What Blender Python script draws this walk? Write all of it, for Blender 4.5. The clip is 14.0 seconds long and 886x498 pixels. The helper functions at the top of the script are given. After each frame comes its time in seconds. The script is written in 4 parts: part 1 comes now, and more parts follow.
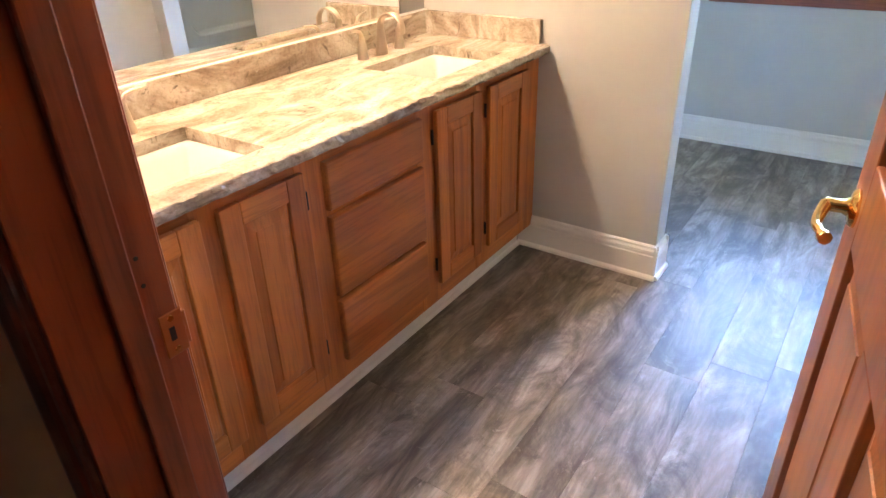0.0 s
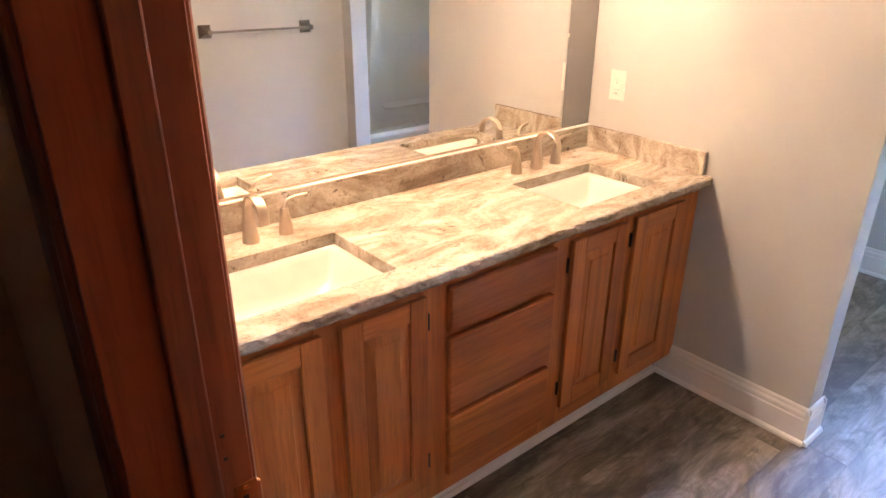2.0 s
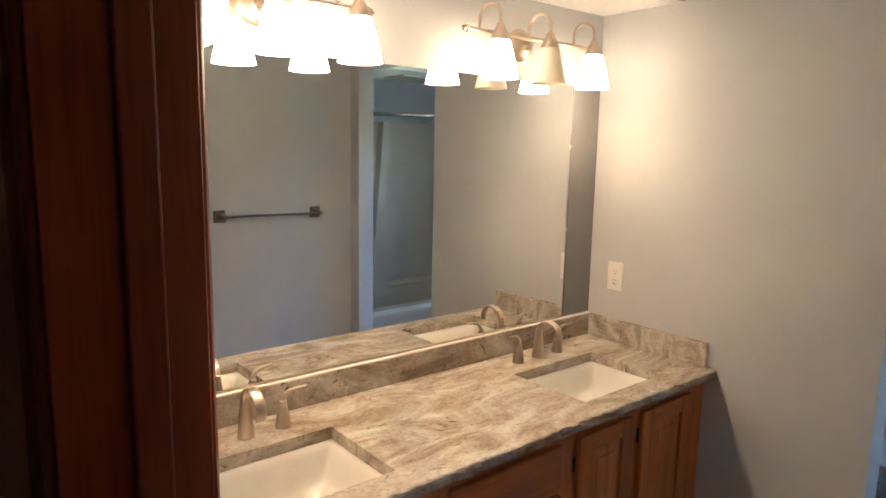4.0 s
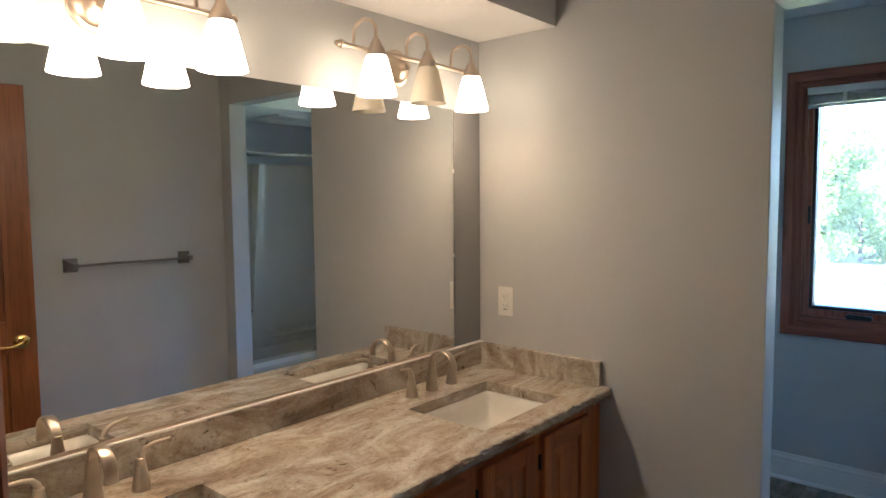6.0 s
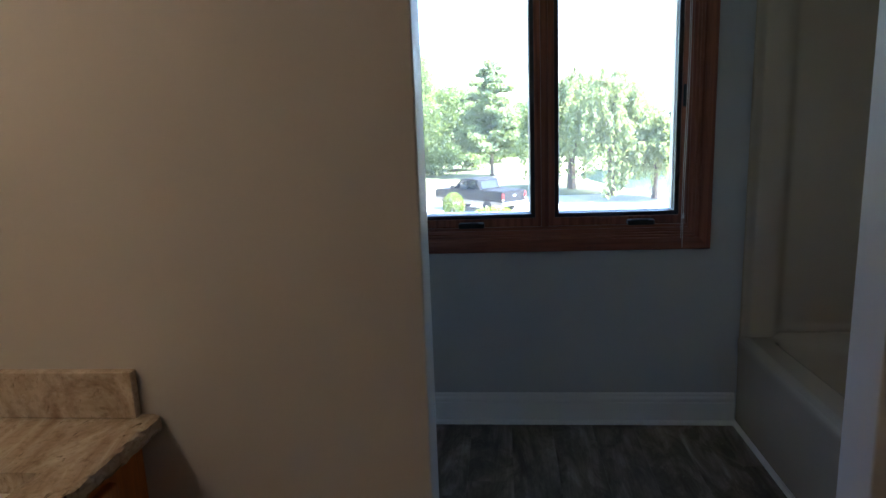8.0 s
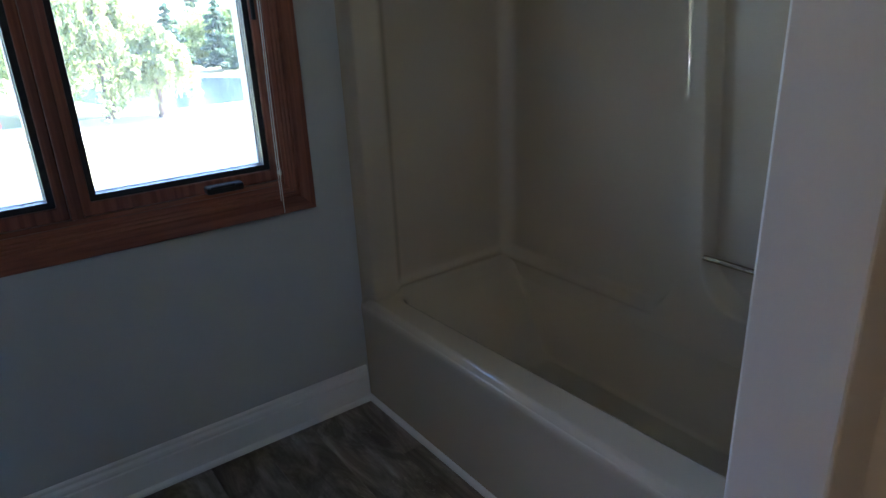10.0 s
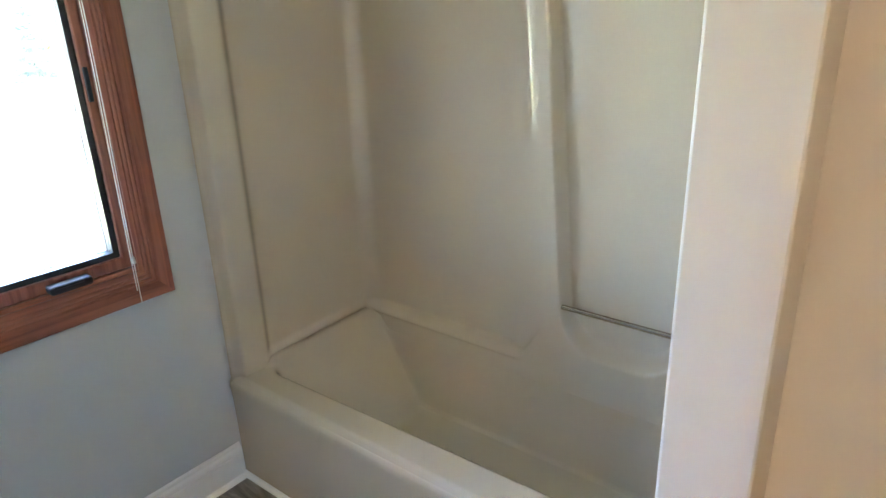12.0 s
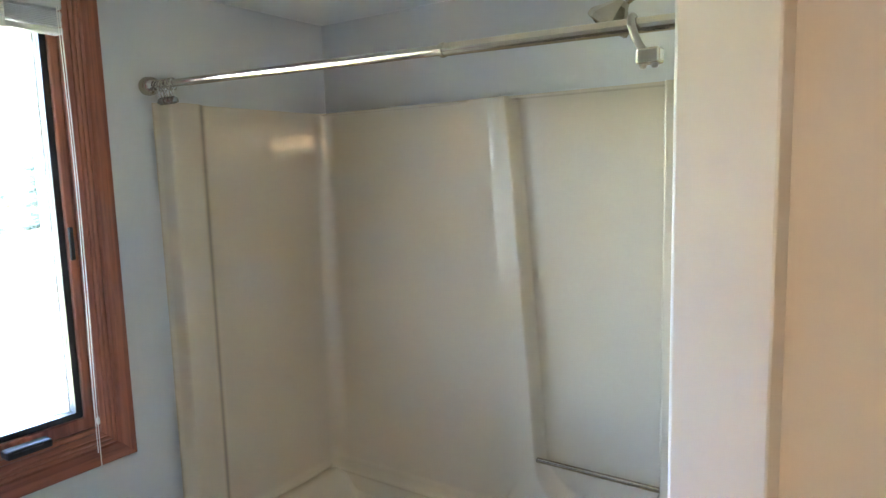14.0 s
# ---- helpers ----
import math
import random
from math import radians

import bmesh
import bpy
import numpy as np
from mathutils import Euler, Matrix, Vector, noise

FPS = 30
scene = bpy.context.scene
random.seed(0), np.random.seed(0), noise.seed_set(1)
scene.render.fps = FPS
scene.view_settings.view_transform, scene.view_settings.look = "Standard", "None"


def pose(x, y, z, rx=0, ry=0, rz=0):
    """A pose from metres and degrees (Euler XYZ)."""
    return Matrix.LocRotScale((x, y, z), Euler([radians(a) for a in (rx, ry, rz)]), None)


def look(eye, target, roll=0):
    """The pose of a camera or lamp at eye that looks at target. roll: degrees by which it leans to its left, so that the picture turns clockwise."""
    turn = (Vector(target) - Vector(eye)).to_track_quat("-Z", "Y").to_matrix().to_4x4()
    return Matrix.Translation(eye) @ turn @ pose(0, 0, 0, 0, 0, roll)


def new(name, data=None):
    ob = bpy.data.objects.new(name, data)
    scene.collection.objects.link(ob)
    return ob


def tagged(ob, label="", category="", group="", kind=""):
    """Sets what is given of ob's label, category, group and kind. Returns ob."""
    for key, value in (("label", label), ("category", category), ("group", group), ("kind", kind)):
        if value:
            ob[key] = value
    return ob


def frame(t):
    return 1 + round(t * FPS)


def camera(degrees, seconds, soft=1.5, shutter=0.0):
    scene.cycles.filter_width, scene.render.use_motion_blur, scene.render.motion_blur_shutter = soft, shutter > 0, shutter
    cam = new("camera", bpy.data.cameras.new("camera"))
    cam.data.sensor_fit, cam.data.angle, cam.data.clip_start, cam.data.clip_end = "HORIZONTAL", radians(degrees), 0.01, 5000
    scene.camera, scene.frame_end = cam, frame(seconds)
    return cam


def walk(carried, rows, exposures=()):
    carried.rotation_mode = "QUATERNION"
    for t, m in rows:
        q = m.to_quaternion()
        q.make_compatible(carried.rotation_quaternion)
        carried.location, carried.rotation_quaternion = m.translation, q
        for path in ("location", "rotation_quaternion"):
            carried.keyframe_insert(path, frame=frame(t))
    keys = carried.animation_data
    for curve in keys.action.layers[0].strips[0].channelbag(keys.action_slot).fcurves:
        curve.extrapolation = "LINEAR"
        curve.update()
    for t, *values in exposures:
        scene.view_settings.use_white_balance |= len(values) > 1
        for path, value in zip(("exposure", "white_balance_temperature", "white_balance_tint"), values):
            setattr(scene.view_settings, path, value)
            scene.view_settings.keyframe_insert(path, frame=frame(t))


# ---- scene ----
cam = camera(68.5, 14.0)
PATH = [
    (0, (0.261, 0.319, 1.376), (-0.747, 1.75, 0.409), -1.8),
    (0.5, (0.248, 0.389, 1.422), (-0.966, 1.649, 0.453), -0.5),
    (1, (0.258, 0.405, 1.471), (-1.06, 1.564, 0.512), 0.1),
    (1.5, (0.286, 0.384, 1.516), (-1.073, 1.535, 0.605), 0.6),
    (2, (0.28, 0.435, 1.552), (-1.131, 1.602, 0.747), 0.4),
    (2.5, (0.268, 0.473, 1.557), (-1.184, 1.664, 0.871), -0.0),
    (3, (0.257, 0.462, 1.592), (-1.223, 1.678, 1.017), 0.5),
    (3.5, (0.271, 0.446, 1.611), (-1.246, 1.68, 1.19), 0.4),
    (3.7, (0.272, 0.439, 1.624), (-1.255, 1.677, 1.256), 0.5),
    (5.8, (0.173, 0.504, 1.495), (-1.278, 1.877, 1.389), -0.1),
    (6, (0.184, 0.52, 1.518), (-1.114, 2.035, 1.368), -0.5),
    (6.5, (0.025, 0.623, 1.415), (-0.73, 2.47, 1.28), -1.8),
    (7, (0.043, 0.832, 1.41), (-0.453, 2.759, 1.208), -2.0),
    (7.5, (-0.043, 1.158, 1.392), (-0.407, 3.105, 1.115), -2.2),
    (8, (-0.197, 1.541, 1.364), (-0.381, 3.494, 0.975), -2.2),
    (8.5, (-0.218, 1.911, 1.318), (0.018, 3.842, 0.855), -2.2),
    (9, (-0.212, 2.168, 1.279), (0.435, 3.994, 0.781), -2.9),
    (9.2, (-0.2, 2.223, 1.284), (0.547, 3.998, 0.746), -2.9),
    (11.3, (-0.234, 2.5, 1.57), (1.172, 3.68, 0.775), -1.9),
    (11.5, (-0.249, 2.491, 1.568), (1.176, 3.672, 0.809), -2.2),
    (12, (-0.256, 2.488, 1.586), (1.204, 3.664, 0.89), -2.0),
    (12.5, (-0.258, 2.505, 1.586), (1.245, 3.671, 0.968), -2.0),
    (13, (-0.263, 2.498, 1.605), (1.278, 3.658, 1.075), -2.0),
    (13.5, (-0.279, 2.5, 1.613), (1.31, 3.647, 1.211), -1.9),
    (14, (-0.334, 2.502, 1.602), (1.305, 3.621, 1.354), -1.6),
]
EXPOSURES = [(0.0, 6.83, 5900, 17), (0.5, 6.72, 6100, 22), (1.5, 6.71, 6100, 27), (2.5, 6.18, 5800, 21), (3.0, 5.96, 5550, 16), (3.7, 5.53, 5400, 13), (5.8, 4.74, 5200, 12),
             (6.5, 4.74, 5100, 12), (7.0, 4.41, 5150, 13), (7.5, 3.96, 5450, 15), (8.0, 3.54, 5700, 17), (9.2, 3.07, 5350, 20), (11.3, 6.28, 6550, 17), (12.5, 6.23, 6550, 18), (13.5, 6.22, 6350, 17), (14.0, 6.22, 6300, 18)]
walk(cam, [(t, look(eye, target, roll)) for t, eye, target, roll in PATH], EXPOSURES)

# ---------------------------------------------------------------- world and sun
SUN_DIR = Vector((0.75, -0.12, 1.05)).normalized()          # towards the sun
world = bpy.data.worlds.new("sky")
scene.world = world
world.use_nodes = True
wn = world.node_tree
sky = wn.nodes.new("ShaderNodeTexSky")
sky.sky_type = "NISHITA"
sky.sun_disc = False
sky.ozone_density = 2.0
sky.sun_elevation = math.asin(SUN_DIR.z)
sky.sun_rotation = math.atan2(SUN_DIR.x, SUN_DIR.y)
wn.links.new(sky.outputs[0], wn.nodes["Background"].inputs[0])
wn.nodes["Background"].inputs[1].default_value = 0.15
sun_data = bpy.data.lights.new("sun", "SUN")
sun_data.energy, sun_data.angle, sun_data.color = 5.0, radians(0.5), (1.0, 0.95, 0.88)
sun = new("sun", sun_data)
sun.matrix_world = look(SUN_DIR * 60, (0, 0, 0))
LAMP_WATTS = 0.036
SHADE_GLOW = 0.66
LAMP_COLOUR = (1.0, 0.69, 0.385)

# ---------------------------------------------------------------- helpers


def part(name, bm, material, parent=None, label="", smooth=None):
    """Links a bmesh as one mesh object, under parent if there is one."""
    bmesh.ops.recalc_face_normals(bm, faces=bm.faces)
    me = bpy.data.meshes.new(name)
    bm.to_mesh(me)
    bm.free()
    me.materials.append(material)
    if smooth is not None:
        for p in me.polygons:
            p.use_smooth = True
        me.set_sharp_from_angle(angle=radians(smooth))
    ob = new(name, me)
    adopt(ob, parent, label)
    return ob


def adopt(ob, parent, label=""):
    if parent is not None:
        ob.parent = parent
        base = parent
        m = Matrix()
        while base is not None:
            m = base.matrix_basis if base.parent is None else m
            base = base.parent
        if parent.parent is None:
            ob.matrix_parent_inverse = m.inverted()
    if label:
        ob["label"] = label


def thing(name, label, category, at, group=""):
    ob = new(name)
    ob.empty_display_size = 0.05
    ob.location = at
    ob.matrix_basis = Matrix.Translation(at)
    return tagged(ob, label, category, group)


def setting(ob, label, category):
    return tagged(ob, label, category, kind="structure")


def box(bm, lo, hi, bevel=0.0, segs=1, m=None):
    c = [(a + b) / 2 for a, b in zip(lo, hi)]
    s = [abs(b - a) for a, b in zip(lo, hi)]
    mat4 = Matrix.Translation(c) @ Matrix.Diagonal((*s, 1))
    if m is not None:
        mat4 = m @ mat4
    r = bmesh.ops.create_cube(bm, size=1, matrix=mat4)
    if bevel > 0:
        edges = {e for v in r["verts"] for e in v.link_edges}
        bmesh.ops.bevel(bm, geom=list(edges), offset=bevel, segments=segs, profile=0.5, affect="EDGES")
    return bm


def B(*boxes, bevel=0.0, segs=1, m=None):
    bm = bmesh.new()
    for lo, hi in boxes:
        box(bm, lo, hi, bevel, segs, m)
    return bm


def lathe(bm, profile, m, n=24):
    """Turns (radius, height) pairs round the z axis of m."""
    rings = []
    for r, h in profile:
        rings.append([bm.verts.new(m @ Vector((r * math.cos(2 * math.pi * k / n), r * math.sin(2 * math.pi * k / n), h))) for k in range(n)])
    for a, b in zip(rings, rings[1:]):
        for k in range(n):
            bm.faces.new((a[k], a[(k + 1) % n], b[(k + 1) % n], b[k]))
    if profile[0][0] > 1e-4:
        bm.faces.new(rings[0][::-1])
    if profile[-1][0] > 1e-4:
        bm.faces.new(rings[-1])
    return bm


def ring(x0, x1, z0, z1, wx, wz, y0, y1, bevel=0.0):
    """A rectangular frame in the x-z plane, as one piece."""
    bm = bmesh.new()
    outer = [(x0, z0), (x1, z0), (x1, z1), (x0, z1)]
    inner = [(x0 + wx, z0 + wz), (x1 - wx, z0 + wz), (x1 - wx, z1 - wz), (x0 + wx, z1 - wz)]
    v = [[bm.verts.new((x, y, z)) for x, z in loop] for loop, y in ((outer, y0), (inner, y0), (inner, y1), (outer, y1))]
    for a, b in ((0, 1), (1, 2), (2, 3), (3, 0)):
        for k in range(4):
            bm.faces.new((v[a][k], v[a][(k + 1) % 4], v[b][(k + 1) % 4], v[b][k]))
    if bevel:
        bmesh.ops.recalc_face_normals(bm, faces=bm.faces)
        bmesh.ops.bevel(bm, geom=list(bm.edges), offset=bevel, segments=2, profile=0.5, affect="EDGES")
    return bm


def L(profile, m, n=24):
    return lathe(bmesh.new(), profile, m, n)


def tube(bm, points, radii, n=12, squash=None):
    """A pipe along points, with a radius at each."""
    pts = [Vector(p) for p in points]
    rings = []
    side = None
    for i, p in enumerate(pts):
        d = (pts[min(i + 1, len(pts) - 1)] - pts[max(i - 1, 0)]).normalized()
        if side is None:
            side = d.orthogonal().normalized()
        side = (side - d * side.dot(d)).normalized()
        up = d.cross(side)
        r = radii[i] if isinstance(radii, (list, tuple)) else radii
        rings.append([bm.verts.new(p + side * (r * math.cos(2 * math.pi * k / n)) + up * (r * math.sin(2 * math.pi * k / n))) for k in range(n)])
    for a, b in zip(rings, rings[1:]):
        for k in range(n):
            bm.faces.new((a[k], a[(k + 1) % n], b[(k + 1) % n], b[k]))
    bm.faces.new(rings[0][::-1])
    bm.faces.new(rings[-1])
    return bm


def T(points, radii, n=12):
    return tube(bmesh.new(), points, radii, n)


def prism(bm, outline, origin, u, v, w, depth):
    """Extrudes an outline (pairs along u and v) by depth along w."""
    o, u, v, w = Vector(origin), Vector(u), Vector(v), Vector(w)
    a = [bm.verts.new(o + u * p + v * q) for p, q in outline]
    b = [bm.verts.new(o + u * p + v * q + w * depth) for p, q in outline]
    n = len(a)
    bm.faces.new(a)
    bm.faces.new(b[::-1])
    for k in range(n):
        bm.faces.new((a[k], b[k], b[(k + 1) % n], a[(k + 1) % n]))
    return bm


def P(outline, origin, u, v, w, depth):
    return prism(bmesh.new(), outline, origin, u, v, w, depth)


def sheet(us, vs, place):
    """A grid mesh: place(u, v) gives each vertex."""
    bm = bmesh.new()
    rows = [[bm.verts.new(place(u, v)) for v in vs] for u in us]
    for a, b in zip(rows, rows[1:]):
        for k in range(len(vs) - 1):
            bm.faces.new((a[k], a[k + 1], b[k + 1], b[k]))
    return bm


def lin(a, b, n):
    return [a + (b - a) * k / (n - 1) for k in range(n)]


def step(x, a, b):
    t = min(1.0, max(0.0, (x - a) / (b - a)))
    return t * t * (3 - 2 * t)


def rrect(x, y, x0, x1, y0, y1, r):
    """Signed distance to a rounded rectangle, negative inside."""
    dx = max(x0 + r - x, x - x1 + r)
    dy = max(y0 + r - y, y - y1 + r)
    return math.hypot(max(dx, 0), max(dy, 0)) + min(max(dx, dy), 0) - r


# ---------------------------------------------------------------- materials


class Nodes:
    """A small builder for one node material."""

    def __init__(self, name):
        self.mat = bpy.data.materials.new(name)
        self.mat.use_nodes = True
        self.t = self.mat.node_tree
        self.b = self.t.nodes["Principled BSDF"]

    def node(self, kind, **values):
        n = self.t.nodes.new(kind)
        for key, value in values.items():
            n.inputs[key].default_value = value
        return n

    def link(self, a, b):
        self.t.links.new(a, b)

    def coords(self, scale=(1, 1, 1), world_space=True, spread=0.0, rot=(0, 0, 0)):
        c = self.t.nodes.new("ShaderNodeTexCoord")
        m = self.t.nodes.new("ShaderNodeMapping")
        m.inputs["Scale"].default_value = scale
        m.inputs["Rotation"].default_value = rot
        out = c.outputs["Object"]
        if spread:
            info = self.t.nodes.new("ShaderNodeObjectInfo")
            comb = self.t.nodes.new("ShaderNodeCombineXYZ")
            mul = self.node("ShaderNodeMath")
            mul.operation = "MULTIPLY"
            mul.inputs[1].default_value = spread
            self.link(info.outputs["Random"], mul.inputs[0])
            for k in range(3):
                self.link(mul.outputs[0], comb.inputs[k])
            add = self.t.nodes.new("ShaderNodeVectorMath")
            self.link(out, add.inputs[0])
            self.link(comb.outputs[0], add.inputs[1])
            out = add.outputs[0]
        self.link(out, m.inputs["Vector"])
        return m.outputs[0]

    def noise(self, vec, scale, detail=4.0, rough=0.55, distortion=0.0):
        n = self.node("ShaderNodeTexNoise", Scale=scale, Detail=detail, Roughness=rough, Distortion=distortion)
        self.link(vec, n.inputs["Vector"])
        return n.outputs["Fac"]

    def ramp(self, fac, stops):
        r = self.t.nodes.new("ShaderNodeValToRGB")
        e = r.color_ramp.elements
        while len(e) < len(stops):
            e.new(0.5)
        for k, (p, c) in enumerate(stops):
            e[k].position = p
            e[k].color = (*c, 1)
        self.link(fac, r.inputs[0])
        return r.outputs["Color"]

    def mix(self, fac, a, b, mode="MIX"):
        m = self.t.nodes.new("ShaderNodeMix")
        m.data_type, m.blend_type = "RGBA", mode
        for sock, value in ((m.inputs[0], fac), (m.inputs[6], a), (m.inputs[7], b)):
            if hasattr(value, "links"):
                self.link(value, sock)
            elif isinstance(value, (int, float)):
                sock.default_value = value
            else:
                sock.default_value = (*value, 1)
        return m.outputs[2]

    def bump(self, fac, strength, distance=0.002):
        n = self.node("ShaderNodeBump", Strength=strength, Distance=distance)
        self.link(fac, n.inputs["Height"])
        self.link(n.outputs[0], self.b.inputs["Normal"])

    def rough(self, fac, lo, hi):
        n = self.node("ShaderNodeMapRange")
        n.inputs["To Min"].default_value, n.inputs["To Max"].default_value = lo, hi
        self.link(fac, n.inputs["Value"])
        self.link(n.outputs[0], self.b.inputs["Roughness"])

    def colour(self, out):
        self.link(out, self.b.inputs["Base Color"])


def paint(name, colour, rough=0.6, orange_peel=0.12, vary=0.04):
    n = Nodes(name)
    v = n.coords()
    big, fine = n.noise(v, 1.7), n.noise(v, 260.0, 2.0)
    n.colour(n.ramp(big, [(0.3, tuple(c * (1 - vary) for c in colour)), (0.7, tuple(min(1, c * (1 + vary)) for c in colour))]))
    n.rough(n.noise(v, 9.0), rough - 0.06, rough + 0.06)
    n.bump(fine, orange_peel, 0.001)
    return n.mat


def metal(name, colour, rough, brushed=0.0):
    n = Nodes(name)
    n.b.inputs["Metallic"].default_value = 1.0
    v = n.coords((1, 1, 1))
    n.colour(n.ramp(n.noise(v, 30.0), [(0.3, tuple(c * 0.92 for c in colour)), (0.7, colour)]))
    n.rough(n.noise(v, 45.0), rough * 0.8, rough * 1.2)
    if brushed:
        n.bump(n.noise(n.coords((40, 40, 900)), 3.0), brushed, 0.0006)
    return n.mat


def timber(name, dark, mid, light, axis, rough=0.38, grain=26.0, spread=5.0, coat=0.12):
    """Varnished wood with its grain along one axis."""
    n = Nodes(name)
    squeeze = [1.0, 1.0, 1.0]
    squeeze[axis] = 0.06
    v = n.coords(tuple(squeeze), spread=spread)
    flow = n.noise(v, 5.0, 3.0, 0.5, 1.2)
    fine = n.noise(v, grain * 4.5, 3.0, 0.6)
    base = n.ramp(flow, [(0.25, dark), (0.5, mid), (0.78, light)])
    pores = n.ramp(fine, [(0.36, tuple(c * 0.45 for c in dark)), (0.52, (1, 1, 1))])
    rings = n.t.nodes.new("ShaderNodeTexWave")
    rings.inputs["Scale"].default_value = grain * 0.35
    rings.inputs["Distortion"].default_value = 9.0
    rings.inputs["Detail"].default_value = 2.0
    rings.inputs["Detail Scale"].default_value = 1.2
    rings.bands_direction = "X" if axis != 0 else "Y"
    n.link(v, rings.inputs["Vector"])
    banded = n.mix(0.3, base, n.ramp(rings.outputs["Fac"], [(0.1, dark), (0.6, light)]))
    n.colour(n.mix(0.24, banded, pores, "MULTIPLY"))
    n.rough(fine, rough - 0.08, rough + 0.1)
    n.b.inputs["Coat Weight"].default_value = coat
    n.b.inputs["Coat Roughness"].default_value = 0.25
    n.bump(fine, 0.18, 0.0008)
    return n.mat


def vinyl_plank():
    """Printed weathered oak: dark smoky patches, pale worn streaks and fine saw lines."""
    n = Nodes("vinyl_plank")
    v = n.coords((1.0, 0.2, 1.0), spread=23.0)
    wide = n.noise(v, 7.0, 6.0, 0.66, 1.6)
    blot = n.noise(n.coords((1.0, 0.5, 1.0), spread=11.0), 6.0, 6.0, 0.7, 1.0)
    fine = n.noise(n.coords((1.0, 0.07, 1.0), spread=5.0), 85.0, 4.0, 0.7)
    knots = n.noise(n.coords((1.0, 0.6, 1.0), spread=17.0), 16.0, 4.0, 0.7, 2.0)
    info = n.t.nodes.new("ShaderNodeObjectInfo")
    tone = n.ramp(info.outputs["Random"], [(0.0, (0.86, 0.83, 0.79)), (0.5, (0.98, 0.96, 0.93)), (1.0, (1.12, 1.1, 1.07))])
    base = n.ramp(wide, [(0.3, (0.08, 0.067, 0.056)), (0.43, (0.19, 0.165, 0.14)), (0.55, (0.3, 0.268, 0.236)), (0.7, (0.46, 0.43, 0.39))])
    base = n.mix(n.ramp(blot, [(0.45, (0, 0, 0)), (0.62, (0.8, 0.8, 0.8))]), base, (0.07, 0.057, 0.046))
    base = n.mix(n.ramp(knots, [(0.6, (0, 0, 0)), (0.72, (0.55, 0.55, 0.55))]), base, (0.38, 0.35, 0.32))
    base = n.mix(0.45, base, n.ramp(fine, [(0.3, (0.3, 0.28, 0.26)), (0.6, (1, 1, 1))]), "MULTIPLY")
    n.colour(n.mix(1.0, base, tone, "MULTIPLY"))
    n.rough(wide, 0.33, 0.48)
    n.bump(fine, 0.1, 0.0005)
    return n.mat


def granite():
    n = Nodes("granite")
    v = n.coords((1.0, 0.42, 1.0), rot=(0, 0, radians(28)))
    flow = n.noise(v, 6.5, 7.0, 0.66, 2.0)
    veins = n.noise(v, 12.0, 7.0, 0.72, 2.8)
    speck = n.noise(n.coords(), 95.0, 3.0, 0.6)
    base = n.ramp(flow, [(0.3, (0.22, 0.165, 0.118)), (0.41, (0.35, 0.285, 0.22)), (0.51, (0.46, 0.4, 0.325)), (0.64, (0.6, 0.56, 0.5)), (0.8, (0.38, 0.325, 0.265))])
    base = n.mix(n.ramp(veins, [(0.31, (0.7, 0.7, 0.7)), (0.42, (0, 0, 0))]), base, (0.2, 0.14, 0.1))
    base = n.mix(n.ramp(veins, [(0.60, (0, 0, 0)), (0.72, (0.7, 0.7, 0.7))]), base, (0.66, 0.62, 0.56))
    strokes = n.noise(n.coords((1.0, 0.35, 0.35), rot=(0, 0, radians(28))), 42.0, 3.0, 0.6, 1.5)
    base = n.mix(n.ramp(strokes, [(0.27, (0.85, 0.85, 0.85)), (0.36, (0, 0, 0))]), base, (0.085, 0.06, 0.045))
    n.colour(n.mix(0.35, base, n.ramp(speck, [(0.32, (0.4, 0.36, 0.33)), (0.5, (1, 1, 1))]), "MULTIPLY"))
    n.rough(speck, 0.12, 0.24)
    return n.mat


def leafy(name, lo, hi):
    """Thin leaves: part of the light passes through them."""
    n = Nodes(name)
    g = n.t.nodes.new("ShaderNodeNewGeometry")
    col = n.ramp(g.outputs["Random Per Island"], [(0.0, lo), (1.0, hi)])
    n.colour(col)
    n.b.inputs["Roughness"].default_value = 0.55
    thin = n.t.nodes.new("ShaderNodeBsdfTranslucent")
    n.link(n.mix(1.0, col, (1.6, 1.7, 0.9), "MULTIPLY"), thin.inputs["Color"])
    both = n.t.nodes.new("ShaderNodeMixShader")
    both.inputs[0].default_value = 0.5
    n.link(n.b.outputs[0], both.inputs[1])
    n.link(thin.outputs[0], both.inputs[2])
    n.link(both.outputs[0], n.t.nodes["Material Output"].inputs[0])
    return n.mat


def lawn():
    n = Nodes("lawn")
    v = n.coords()
    base = n.ramp(n.noise(v, 0.12, 5.0), [(0.3, (0.13, 0.15, 0.06)), (0.6, (0.2, 0.2, 0.1)), (0.8, (0.26, 0.24, 0.14))])
    n.colour(n.mix(0.4, base, n.ramp(n.noise(v, 3.0, 4.0), [(0.3, (0.5, 0.5, 0.45)), (0.7, (1, 1, 1))]), "MULTIPLY"))
    n.b.inputs["Roughness"].default_value = 0.9
    return n.mat


